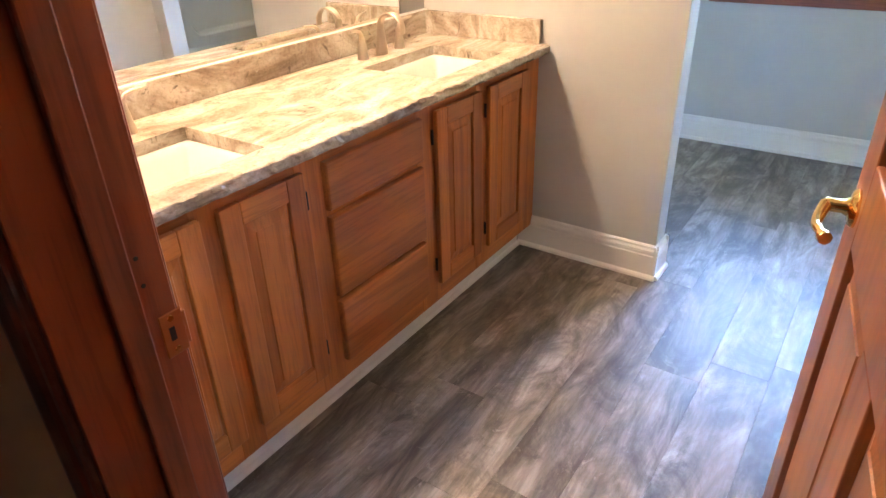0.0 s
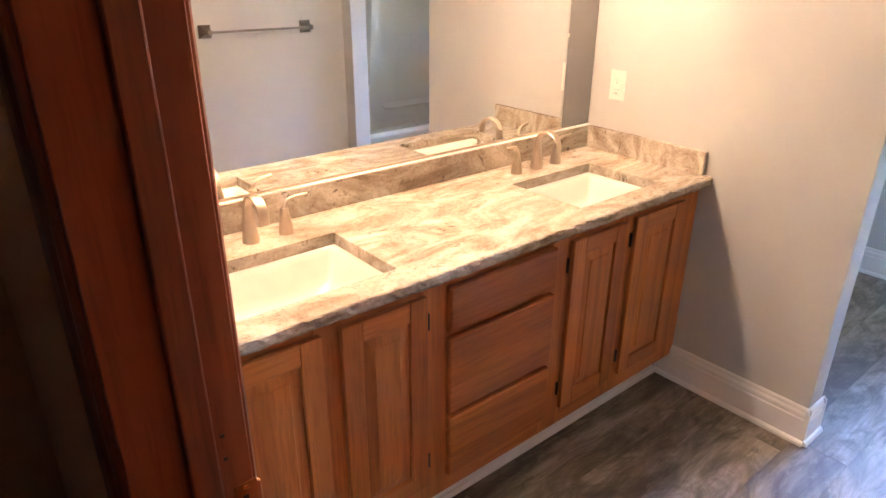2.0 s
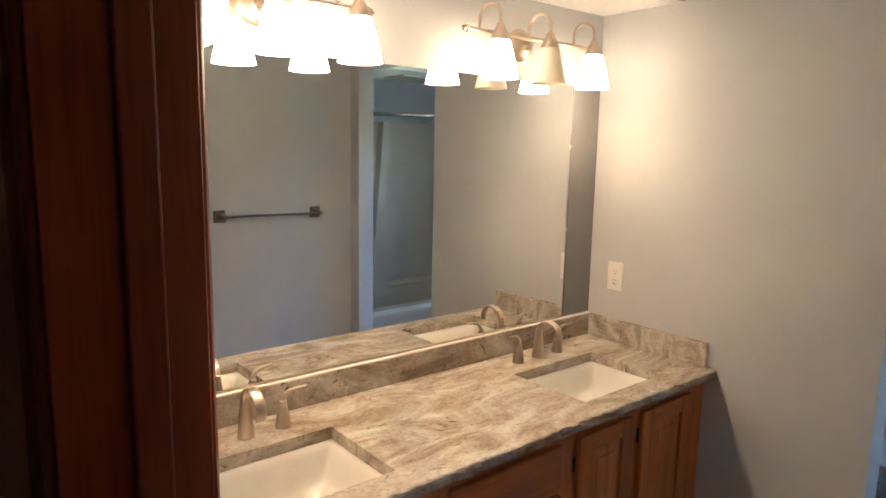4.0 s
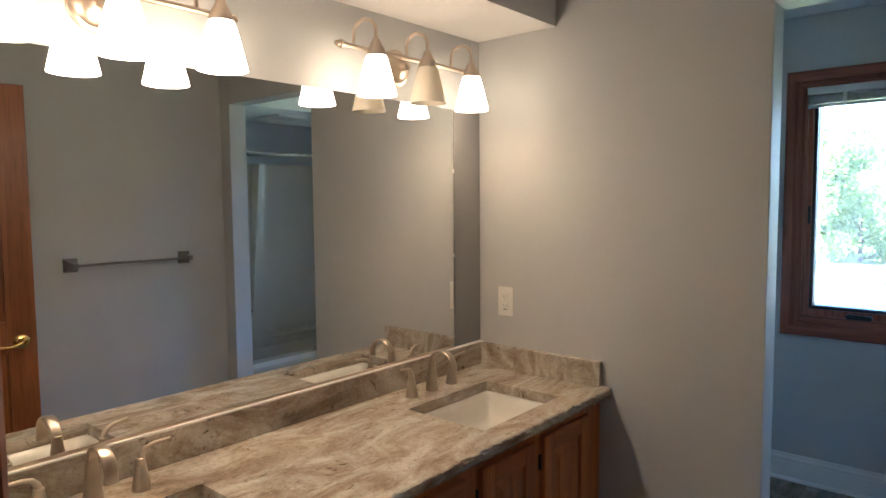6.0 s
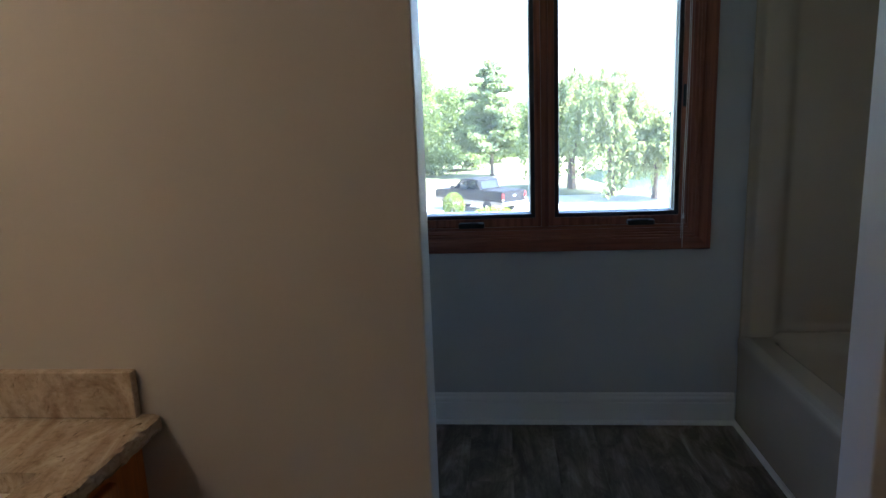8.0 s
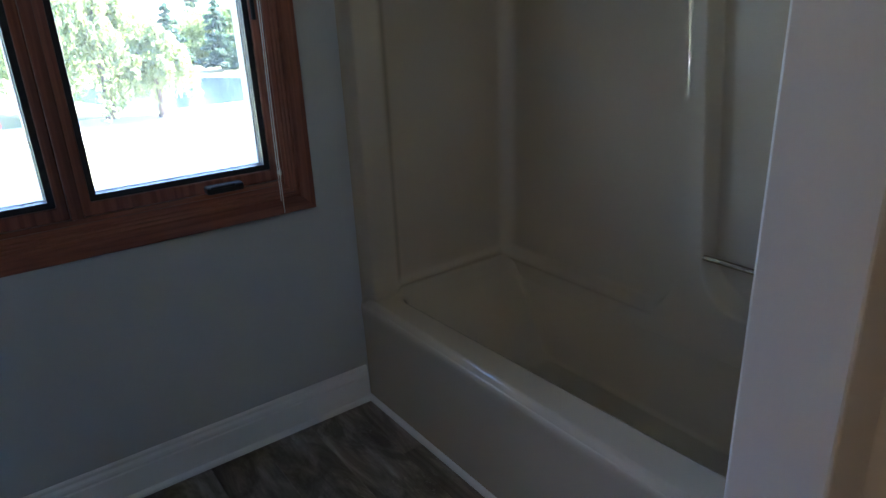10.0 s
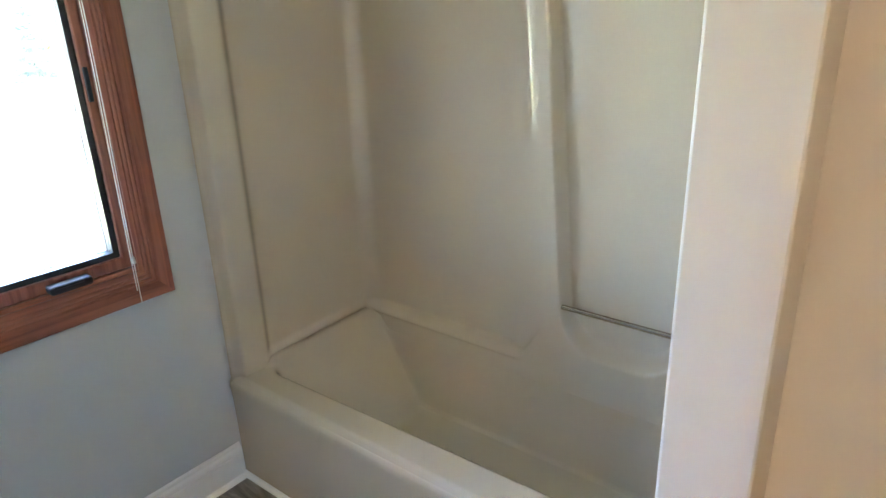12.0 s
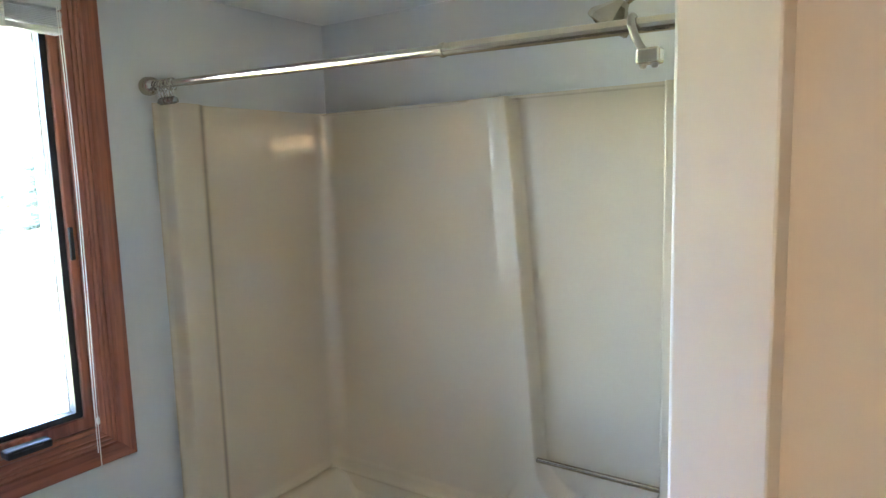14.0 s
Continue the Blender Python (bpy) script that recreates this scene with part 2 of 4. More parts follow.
def glass():
    n = Nodes("window_glass")
    n.b.inputs["Base Color"].default_value = (1, 1, 1, 1)
    mixer = n.t.nodes.new("ShaderNodeMixShader")
    clear = n.t.nodes.new("ShaderNodeBsdfTransparent")
    clear.inputs[0].default_value = (0.95, 0.97, 0.96, 1)
    gloss = n.t.nodes.new("ShaderNodeBsdfGlossy")
    gloss.inputs["Roughness"].default_value = 0.02
    fres = n.t.nodes.new("ShaderNodeFresnel")
    fres.inputs[0].default_value = 1.3
    n.link(fres.outputs[0], mixer.inputs[0])
    n.link(clear.outputs[0], mixer.inputs[1])
    n.link(gloss.outputs[0], mixer.inputs[2])
    # faint translucent veil puts camera glare over the outdoors into the glass
    veil = n.t.nodes.new("ShaderNodeBsdfTranslucent")
    veil.inputs["Color"].default_value = (1.0, 0.97, 0.9, 1)
    veil_mix = n.t.nodes.new("ShaderNodeMixShader")
    veil_mix.inputs[0].default_value = 0.027
    n.link(mixer.outputs[0], veil_mix.inputs[1])
    n.link(veil.outputs[0], veil_mix.inputs[2])
    n.link(veil_mix.outputs[0], n.t.nodes["Material Output"].inputs[0])
    return n.mat


def lit_glass(name, strength):
    n = Nodes(name)
    n.b.inputs["Base Color"].default_value = (0.86, 0.8, 0.7, 1)
    n.b.inputs["Roughness"].default_value = 0.35
    n.b.inputs["Emission Color"].default_value = (*LAMP_COLOUR, 1)
    n.b.inputs["Emission Strength"].default_value = strength
    return n.mat


def plain(name, colour, rough=0.5, metallic=0.0, coat=0.0):
    n = Nodes(name)
    v = n.coords()
    n.colour(n.ramp(n.noise(v, 14.0), [(0.3, tuple(c * 0.92 for c in colour)), (0.7, colour)]))
    n.rough(n.noise(v, 60.0), rough * 0.88, min(1, rough * 1.12))
    n.b.inputs["Metallic"].default_value = metallic
    n.b.inputs["Coat Weight"].default_value = coat
    return n.mat


def gelcoat():
    n = Nodes("bone_gelcoat")
    v = n.coords()
    n.colour(n.ramp(n.noise(v, 2.0, 2.0), [(0.3, (0.49, 0.417, 0.317)), (0.7, (0.51, 0.436, 0.335))]))
    n.rough(n.noise(v, 30.0), 0.07, 0.11)
    n.b.inputs["Coat Weight"].default_value = 1.0
    n.b.inputs["Coat Roughness"].default_value = 0.04
    n.bump(n.noise(v, 5.0, 1.0), 0.03, 0.004)
    return n.mat


M_WALL = paint("grey_wall_paint", (0.505, 0.515, 0.515), 0.5)
# lightened so the unlit hall bounces light onto the door frame
M_HALL = paint("hall_wall_paint", (0.6, 0.36, 0.22), 0.6)
M_CEIL = paint("white_ceiling_paint", (0.78, 0.77, 0.75), 0.8, 0.3)
M_TRIM = paint("white_trim_paint", (0.78, 0.78, 0.77), 0.33, 0.03, 0.02)
M_OAK_Z = timber("honey_oak_upright", (0.27, 0.075, 0.015), (0.52, 0.165, 0.03), (0.64, 0.225, 0.05), 2)
M_OAK_Y = timber("honey_oak_level", (0.27, 0.075, 0.015), (0.52, 0.165, 0.03), (0.64, 0.225, 0.05), 1)
M_DARK_Z = timber("red_stained_wood_upright", (0.13, 0.031, 0.012), (0.28, 0.067, 0.023), (0.38, 0.1, 0.037), 2)
M_DARK_Y = timber("red_stained_wood_level", (0.13, 0.031, 0.012), (0.28, 0.067, 0.023), (0.38, 0.1, 0.037), 0)
M_DOOR = timber("stained_door_wood", (0.2, 0.06, 0.018), (0.3, 0.1, 0.033), (0.38, 0.145, 0.051), 2)
M_WIN_Z = timber("window_wood_upright", (0.13, 0.036, 0.02), (0.275, 0.085, 0.048), (0.4, 0.145, 0.085), 2)
M_WIN_X = timber("window_wood_level", (0.13, 0.036, 0.02), (0.275, 0.085, 0.048), (0.4, 0.145, 0.085), 0)
M_PLANK = vinyl_plank()
M_GRANITE = granite()
M_PORC = plain("biscuit_porcelain", (0.76, 0.735, 0.68), 0.1, 0.0, 0.5)
M_NICKEL = metal("brushed_nickel", (0.6, 0.51, 0.41), 0.36, 0.05)
M_ROD = metal("satin_rod", (0.5, 0.445, 0.37), 0.2, 0.05)
M_BRASS = metal("polished_brass", (0.83, 0.56, 0.2), 0.12)
M_DULL = metal("dull_bronze_plate", (0.42, 0.17, 0.07), 0.35)
M_PEWTER = metal("dark_pewter", (0.3, 0.28, 0.26), 0.3)
M_TUB = gelcoat()
M_MIRROR = metal("mirror_silver", (0.9, 0.91, 0.9), 0.0)
M_MIRROR.node_tree.nodes["Principled BSDF"].inputs["Base Color"].default_value = (0.88, 0.89, 0.88, 1)
for k in list(M_MIRROR.node_tree.links):
    if k.to_node.name == "Principled BSDF":
        M_MIRROR.node_tree.links.remove(k)
M_MIRROR.node_tree.nodes["Principled BSDF"].inputs["Roughness"].default_value = 0.005
M_GLASS = glass()
M_SHADE = lit_glass("lit_frosted_glass", SHADE_GLOW)
n = Nodes("unlit_frosted_glass")
n.b.inputs["Base Color"].default_value = (0.88, 0.84, 0.75, 1)
n.b.inputs["Roughness"].default_value = 0.35
thin = n.t.nodes.new("ShaderNodeBsdfTranslucent")
thin.inputs["Color"].default_value = (0.9, 0.86, 0.78, 1)
both = n.t.nodes.new("ShaderNodeMixShader")
both.inputs[0].default_value = 0.6
n.link(n.b.outputs[0], both.inputs[1])
n.link(thin.outputs[0], both.inputs[2])
n.link(both.outputs[0], n.t.nodes["Material Output"].inputs[0])
M_SHADE_OFF = n.mat
M_BULB = lit_glass("lit_bulb", SHADE_GLOW * 2)
M_PLASTIC = plain("white_plastic", (0.8, 0.78, 0.73), 0.3)
M_SLOT = plain("dark_slot", (0.03, 0.03, 0.03), 0.6)
M_BLACK = plain("black_gasket", (0.012, 0.013, 0.016), 0.45)
M_BLIND = plain("white_blind", (0.55, 0.55, 0.55), 0.4)
M_CORD = plain("white_cord", (0.75, 0.72, 0.68), 0.8)
M_CAULK = plain("white_caulk", (0.78, 0.77, 0.74), 0.5)
M_CLAD = plain("pale_cladding", (0.5, 0.47, 0.42), 0.5)
M_STRIP = paint("dark_grey_strip", (0.25, 0.247, 0.25), 0.5)
M_LAWN = lawn()

# ---------------------------------------------------------------- plan
XW, XR = -1.40, 0.508           # vanity wall, towel wall
YS, YE = 0.655, 2.593            # door wall, end wall
YE2 = 2.70                    # far side of the end wall
YW = 4.315                      # window wall
OL, OR, OH = -0.332, 0.411, 2.075   # opening between the rooms
XT = 1.54                      # wall behind the tub
CEIL = 2.44
DL, DR, DH = -0.354, 0.428, 2.03    # doorway
YH = 0.53                     # hall side of the door wall

# ---------------------------------------------------------------- structure
setting(part("wall_west", B(((XW - 0.12, YH, -0.08), (XW, YW + 0.15, CEIL))), M_WALL), "grey painted wall behind the long vanity", "wall")
setting(part("wall_east", B(((XR, YS, -0.08), (XR + 0.12, YE, CEIL))), M_WALL), "grey painted wall with a towel bar", "wall")
setting(part("wall_partition", B(((XW, YE, -0.08), (OL, YE2, CEIL)), ((OL, YE, OH), (OR, YE2, CEIL)), ((OR, YE, -0.08), (XT + 0.12, YE2, CEIL)), bevel=0.004, segs=2), M_WALL), "grey painted partition with an open doorway", "wall")
WL, WR, WB, WT = -0.602, 0.581, 0.878, 2.074     # hole for the window
setting(part("wall_window", B(((XW, YW, -0.08), (WL, YW + 0.15, CEIL)), ((WR, YW, -0.08), (XT + 0.12, YW + 0.15, CEIL)), ((WL, YW, -0.08), (WR, YW + 0.15, WB)), ((WL, YW, WT), (WR, YW + 0.15, CEIL))), M_WALL), "pale grey wall below and beside the window", "wall")
setting(part("wall_tub", B(((XT, YE2, -0.08), (XT + 0.12, YW, CEIL))), M_WALL), "grey painted wall above the tub surround", "wall")
setting(part("wall_door", B(((XW, YH + 0.004, -0.08), (DL - 0.02, YS, CEIL)), ((DR + 0.02, YH + 0.004, -0.08), (XR + 0.12, YS, CEIL)), ((DL - 0.02, YH + 0.004, DH + 0.02), (DR + 0.02, YS, CEIL))), M_WALL), "grey painted wall round the wooden doorway", "wall")
setting(part("ceiling", B(((XW - 0.12, YH, CEIL), (XT + 0.12, YW + 0.15, CEIL + 0.1))), M_CEIL), "plain white painted ceiling", "ceiling")
setting(part("soffit_vanity", B(((XW, YS, 2.133), (-1.052, YE, CEIL - 0.003))), M_CEIL), "white boxed soffit above the vanity lights", "soffit")
setting(part("soffit_tub", B(((0.802, YE2, 2.15), (XT, YW, CEIL - 0.003))), M_CEIL), "white boxed soffit above the tub", "soffit")
# hall behind the doorway; sides, back and ceiling are unseen, added to shut daylight out
setting(part("hall_wall_left", B(((-1.72, -1.5, -0.08), (-1.6, YH, CEIL))), M_HALL), "plain hall wall out of view, added to close the hall", "wall")
setting(part("hall_wall_right", B(((1.5, -1.5, -0.08), (1.62, YH, CEIL))), M_HALL), "plain hall wall out of view, added to close the hall", "wall")
setting(part("hall_wall_back", B(((-1.6, -1.5, -0.08), (1.5, -1.38, CEIL))), M_HALL), "plain hall wall out of view, added to close the hall", "wall")
setting(part("hall_wall_front", B(((-1.6, YH - 0.012, -0.08), (DL - 0.02, YH, CEIL)), ((DR + 0.02, YH - 0.012, -0.08), (1.5, YH, CEIL)), ((DL - 0.02, YH - 0.012, DH + 0.02), (DR + 0.02, YH, CEIL))), M_HALL), "plain hall wall out of view, added to close the hall beside the doorway", "wall")
setting(part("hall_ceiling", B(((-1.72, -1.5, CEIL - 0.002), (1.62, YH - 0.002, CEIL + 0.1))), M_CEIL), "plain hall ceiling out of view, added to close the hall", "ceiling")
floor = setting(part("floor", B(((-1.72, -1.5, -0.12), (XT + 0.12, YW + 0.15, -0.006))), plain("floor_joint", (0.05, 0.044, 0.038), 0.8)), "grey weathered wood-look vinyl plank floor", "floor")

# ---------------------------------------------------------------- skirting
SKIRT = [(0, 0), (0.016, 0), (0.016, 0.098), (0.0125, 0.102), (0.0125, 0.107), (0.0155, 0.111), (0.0145, 0.12), (0.009, 0.128), (0.0085, 0.137), (0.004, 0.143), (0, 0.143)]
SHOE = [(0.016, 0), (0.029, 0), (0.027, 0.009), (0.022, 0.015), (0.016, 0.018)]


def skirting(start, end, out):
    a, b, o = Vector((*start, 0)), Vector((*end, 0)), Vector((*out, 0))
    w = (b - a).normalized()
    bm = P(SKIRT, a + Vector((0, 0, 0.001)), o, (0, 0, 1), w, (b - a).length)
    base = setting(part("baseboard", bm, M_TRIM), "white moulded baseboard along the wall", "baseboard")
    bm = P(SHOE, a + Vector((0, 0, 0.001)), o, (0, 0, 1), w, (b - a).length)
    part("shoe_moulding", bm, M_TRIM, base)
    return base


skirting((-0.925, YE), (OL + 0.0158, YE), (0, -1))
skirting((OL, YE - 0.0158), (OL, YE2 + 0.0158), (1, 0))
skirting((OL + 0.0158, YE2), (XW, YE2), (0, 1))
skirting((XW, YE2), (XW, YW), (1, 0))
skirting((XW + 0.016, YW), (0.799, YW), (0, -1))
skirting((XR, YE), (XR, YS), (-1, 0))
skirting((XR - 0.016, YE), (OR - 0.0158, YE), (0, -1))
skirting((OR, YE - 0.0158), (OR, YE2 + 0.0158), (-1, 0))
skirting((OR - 0.0158, YE2), (0.799, YE2), (0, 1))

# ---------------------------------------------------------------- doorway
frame_ob = thing("door_frame", "dark red-stained wooden door frame with a strike plate", "door frame", (DL, YH, 0))
frame_ob["kind"] = "structure"
frame_ob.name = "doorframe_1"
part("jamb", B(((DL - 0.0195, YH - 0.0118, 0), (DL, YS, DH)), bevel=0.0015), M_DARK_Z, frame_ob)
part("jamb", B(((DR, YH - 0.0118, 0), (DR + 0.0195, YS, DH)), bevel=0.0015), M_DARK_Z, frame_ob)
part("head_jamb", B(((DL - 0.019, YH - 0.0118, DH), (DR + 0.019, YS, DH + 0.019)), bevel=0.0015), M_DARK_Y, frame_ob)
part("door_stop", B(((DL, YH + 0.05, 0), (DL + 0.011, YS - 0.041, DH)), bevel=0.003, segs=2), M_DARK_Z, frame_ob)
part("door_stop", B(((DR - 0.011, YH + 0.05, 0), (DR, YS - 0.041, DH)), bevel=0.003, segs=2), M_DARK_Z, frame_ob)
part("door_stop", B(((DL + 0.011, YH + 0.05, DH - 0.011), (DR - 0.011, YS - 0.041, DH)), bevel=0.003, segs=2), M_DARK_Y, frame_ob)
CASE = [(0.008, 0), (0.008, 0.005), (0.012, 0.008), (0.018, 0.009), (0.024, 0.013), (0.045, 0.016), (0.054, 0.015), (0.06, 0.012), (0.06, 0)]
for side, y, w in ((-1, YH - 0.012, (0, -1, 0)), (1, YS, (0, 1, 0))):
    part("casing", P(CASE, (DL, y, 0), (-1, 0, 0), w, (0, 0, 1), DH + 0.06), M_DARK_Z, frame_ob)
    part("casing", P(CASE, (DR, y, 0), (1, 0, 0), w, (0, 0, 1), DH + 0.06), M_DARK_Z, frame_ob)
    part("head_casing", P(CASE, (DL - 0.003, y, DH), (0, 0, 1), w, (1, 0, 0), DR - DL + 0.006), M_DARK_Y, frame_ob)
bm = B(((DL, YS - 0.026, 0.905), (DL + 0.0025, YS + 0.0035, 0.963)), bevel=0.001)
box(bm, (DL - 0.003, YS + 0.0005, 0.911), (DL + 0.0022, YS + 0.008, 0.957), 0.0015)
plate = part("strike_plate", bm, M_DULL, frame_ob, "dull bronze strike plate")
part("latch_hole", B(((DL + 0.0025, YS - 0.017, 0.926), (DL + 0.0032, YS - 0.01, 0.944))), M_SLOT, plate)
for z in (0.913, 0.955):
    part("screw", L([(0.0042, 0), (0.0035, 0.001), (0, 0.0014)], Matrix.Translation((DL + 0.0025, YS - 0.012, z)) @ pose(0, 0, 0, 0, 90, 0), 10), M_BRASS, plate)
for z in (1.008, 1.042):
    part("nail_hole", L([(0.0028, 0), (0.0028, 0.0006)], Matrix.Translation((DL, YS - 0.03, z)) @ pose(0, 0, 0, 0, 90, 0), 8), M_SLOT, frame_ob)


def raised_panel(bm, m, u0, u1, v0, v1, d, back, field=0.035, edge=0.008):
    """A raised panel in the plane of m: u across, v up, d outwards; back is its depth at the rim."""
    def ring(inset, depth):
        return [bm.verts.new(m @ Vector((u, depth, v))) for u, v in ((u0 + inset, v0 + inset), (u1 - inset, v0 + inset), (u1 - inset, v1 - inset), (u0 + inset, v1 - inset))]
    rings = [ring(0, back), ring(edge, back), ring(edge + field * 0.15, back + 0.002), ring(edge + field, d - 0.0025), ring(edge + field + 0.002, d)]
    for a, b in zip(rings, rings[1:]):
        for k in range(4):
            bm.faces.new((a[k], a[(k + 1) % 4], b[(k + 1) % 4], b[k]))
    bm.faces.new(rings[-1])


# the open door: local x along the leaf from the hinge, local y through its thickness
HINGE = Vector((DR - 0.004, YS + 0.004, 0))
# free end placed to fit the camera's view; leaf comes out wider than its opening
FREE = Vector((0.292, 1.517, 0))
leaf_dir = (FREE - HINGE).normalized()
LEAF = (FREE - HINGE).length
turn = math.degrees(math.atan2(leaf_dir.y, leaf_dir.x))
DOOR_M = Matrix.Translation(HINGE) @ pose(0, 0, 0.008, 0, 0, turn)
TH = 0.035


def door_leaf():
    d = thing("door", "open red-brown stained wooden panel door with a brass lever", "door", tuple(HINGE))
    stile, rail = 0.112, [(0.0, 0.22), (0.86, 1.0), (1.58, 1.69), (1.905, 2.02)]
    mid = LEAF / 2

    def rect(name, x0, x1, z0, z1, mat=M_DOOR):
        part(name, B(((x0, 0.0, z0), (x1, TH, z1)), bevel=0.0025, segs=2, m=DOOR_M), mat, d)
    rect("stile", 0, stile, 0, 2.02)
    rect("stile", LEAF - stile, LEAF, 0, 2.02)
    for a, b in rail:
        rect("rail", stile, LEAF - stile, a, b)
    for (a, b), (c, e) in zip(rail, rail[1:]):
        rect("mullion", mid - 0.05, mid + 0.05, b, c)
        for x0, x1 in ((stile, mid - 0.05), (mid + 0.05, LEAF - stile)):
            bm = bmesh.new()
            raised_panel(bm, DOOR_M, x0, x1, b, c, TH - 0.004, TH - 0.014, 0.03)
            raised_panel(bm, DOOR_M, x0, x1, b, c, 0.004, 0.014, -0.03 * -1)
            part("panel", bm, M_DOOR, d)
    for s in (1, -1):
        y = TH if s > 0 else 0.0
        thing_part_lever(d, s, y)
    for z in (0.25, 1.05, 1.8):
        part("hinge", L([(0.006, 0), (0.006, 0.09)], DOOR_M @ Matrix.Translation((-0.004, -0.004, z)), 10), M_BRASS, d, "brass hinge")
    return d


def thing_part_lever(d, s, y):
    c = DOOR_M @ Matrix.Translation((LEAF - 0.06, y, 0.908)) @ pose(0, 0, 0, -90 * s, 0, 0)
    rose = part("handle", L([(0.0, 0), (0.032, 0), (0.032, 0.004), (0.027, 0.009), (0.015, 0.012), (0.011, 0.02), (0.011, 0.045), (0, 0.047)], c, 28), M_BRASS, d, "polished brass lever handle", 40)
    pts, rad = [], []
    for k in range(14):
        f = k / 13
        pts.append(DOOR_M @ Vector((LEAF - 0.06 - 0.108 * f, y + s * (0.043 + 0.012 * math.sin(f * 3.0)), 0.908 - 0.012 * math.sin(f * 3.1) * (1 if f < 0.6 else 1.0) - 0.01 * max(0, f - 0.75) * 4)))
        rad.append(0.0105 - 0.004 * f + (0.004 if f > 0.9 else 0))
    lever = part("lever", T(pts, rad, 12), M_BRASS, rose, "", 50)
    return lever


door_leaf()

# ---------------------------------------------------------------- vanity
CT = 0.86                       # counter top
XF = -0.866                     # face frame
XD = -0.848                      # door fronts
KX = -0.922                     # toe kick


def cabinet_door(v, y0, y1, z0, z1, hinge_y):
    m = Matrix.Translation((XF, 0, 0)) @ pose(0, 0, 0, 0, 0, -90)   # local x -> -y, local y -> x
    fr = 0.056
    d = part("door", B(((XF + 0.001, y0 + 0.004, z0 + 0.004), (XF + 0.007, y1 - 0.004, z1 - 0.004))), M_OAK_Z, v)
    for a, b in ((y0, y0 + fr), (y1 - fr, y1)):
        part("stile", B(((XF + 0.0015, a, z0), (XD, b, z1)), bevel=0.003, segs=2), M_OAK_Z, d)
    for a, b in ((z0, z0 + fr), (z1 - fr, z1)):
        part("rail", B(((XF + 0.0015, y0 + fr, a), (XD, y1 - fr, b)), bevel=0.003, segs=2), M_OAK_Y, d)
    bm = bmesh.new()
    raised_panel(bm, m, -(y1 - fr), -(y0 + fr), z0 + fr, z1 - fr, 0.0165, 0.008, 0.028, 0.003)
    part("panel", bm, M_OAK_Z, d)
    for z in (z0 + 0.055, z1 - 0.105):
        part("hinge", B(((XF, hinge_y - 0.003, z), (XF + 0.0095, hinge_y + 0.003, z + 0.05)), bevel=0.002), M_BLACK, d, "small black hinge")


def drawer(v, y0, y1, z0, z1):
    bm = B(((XF + 0.001, y0, z0), (XD + 0.002, y1, z1)))
    edges = [e for e in bm.edges if all(abs(w.co.x - XD - 0.002) < 1e-5 for w in e.verts)]
    bmesh.ops.bevel(bm, geom=edges, offset=0.009, segments=3, profile=0.65, affect="EDGES")
    part("drawer", bm, M_OAK_Y, v, "flat oak drawer front with rounded edges")


def vanity():
    v = thing("vanity_cabinet", "honey oak double vanity with raised-panel doors and drawers", "cabinet", (XW, YS, 0))
    part("carcass", B(((XW + 0.002, YS + 0.002, 0.105), (XF - 0.019, YE - 0.002, 0.6))), M_OAK_Z, v)
    stiles = [(YS + 0.002, 0.755), (1.008, 1.086), (1.308, 1.412), (1.794, 1.898), (2.134, 2.216), (2.468, YE - 0.002)]
    for a, b in stiles:
        part("stile", B(((XF - 0.019, a, 0.105), (XF, b, CT - 0.037)), bevel=0.001), M_OAK_Z, v)
    for (_, a), (b, _) in zip(stiles, stiles[1:]):
        part("rail", B(((XF - 0.019, a, 0.105), (XF - 0.001, b, 0.195))), M_OAK_Y, v)
        part("rail", B(((XF - 0.019, a, 0.77), (XF - 0.001, b, CT - 0.037))), M_OAK_Y, v)
    part("rail", B(((XF - 0.019, 1.412, 0.62), (XF - 0.001, 1.794, 0.67))), M_OAK_Y, v)
    part("rail", B(((XF - 0.019, 1.412, 0.365), (XF - 0.001, 1.794, 0.41))), M_OAK_Y, v)
    for y0, y1, h in ((0.742, 1.022, 0.73), (1.071, 1.322, 1.332), (1.884, 2.148, 1.873), (2.201, 2.483, 2.19)):
        cabinet_door(v, y0, y1, 0.178, 0.79, h)
    drawer(v, 1.397, 1.808, 0.657, 0.79)
    drawer(v, 1.397, 1.808, 0.393, 0.637)
    drawer(v, 1.397, 1.808, 0.172, 0.376)
    part("toe_kick", B(((KX - 0.015, YS + 0.002, 0.0), (KX, YE - 0.03, 0.105)), bevel=0.001), M_TRIM, v, "white painted toe-kick board")
    part("shoe_strip", P([(0, 0), (0.013, 0), (0.012, 0.009), (0.007, 0.016), (0, 0.018)], (KX, YS + 0.003, 0.001), (1, 0, 0), (0, 0, 1), (0, 1, 0), YE - YS - 0.035), M_TRIM, v)
    return v


vanity()
SINKS = [(1.065, "a"), (2.18, "b")]
SX0, SX1, SW = -1.213, -0.91, 0.415


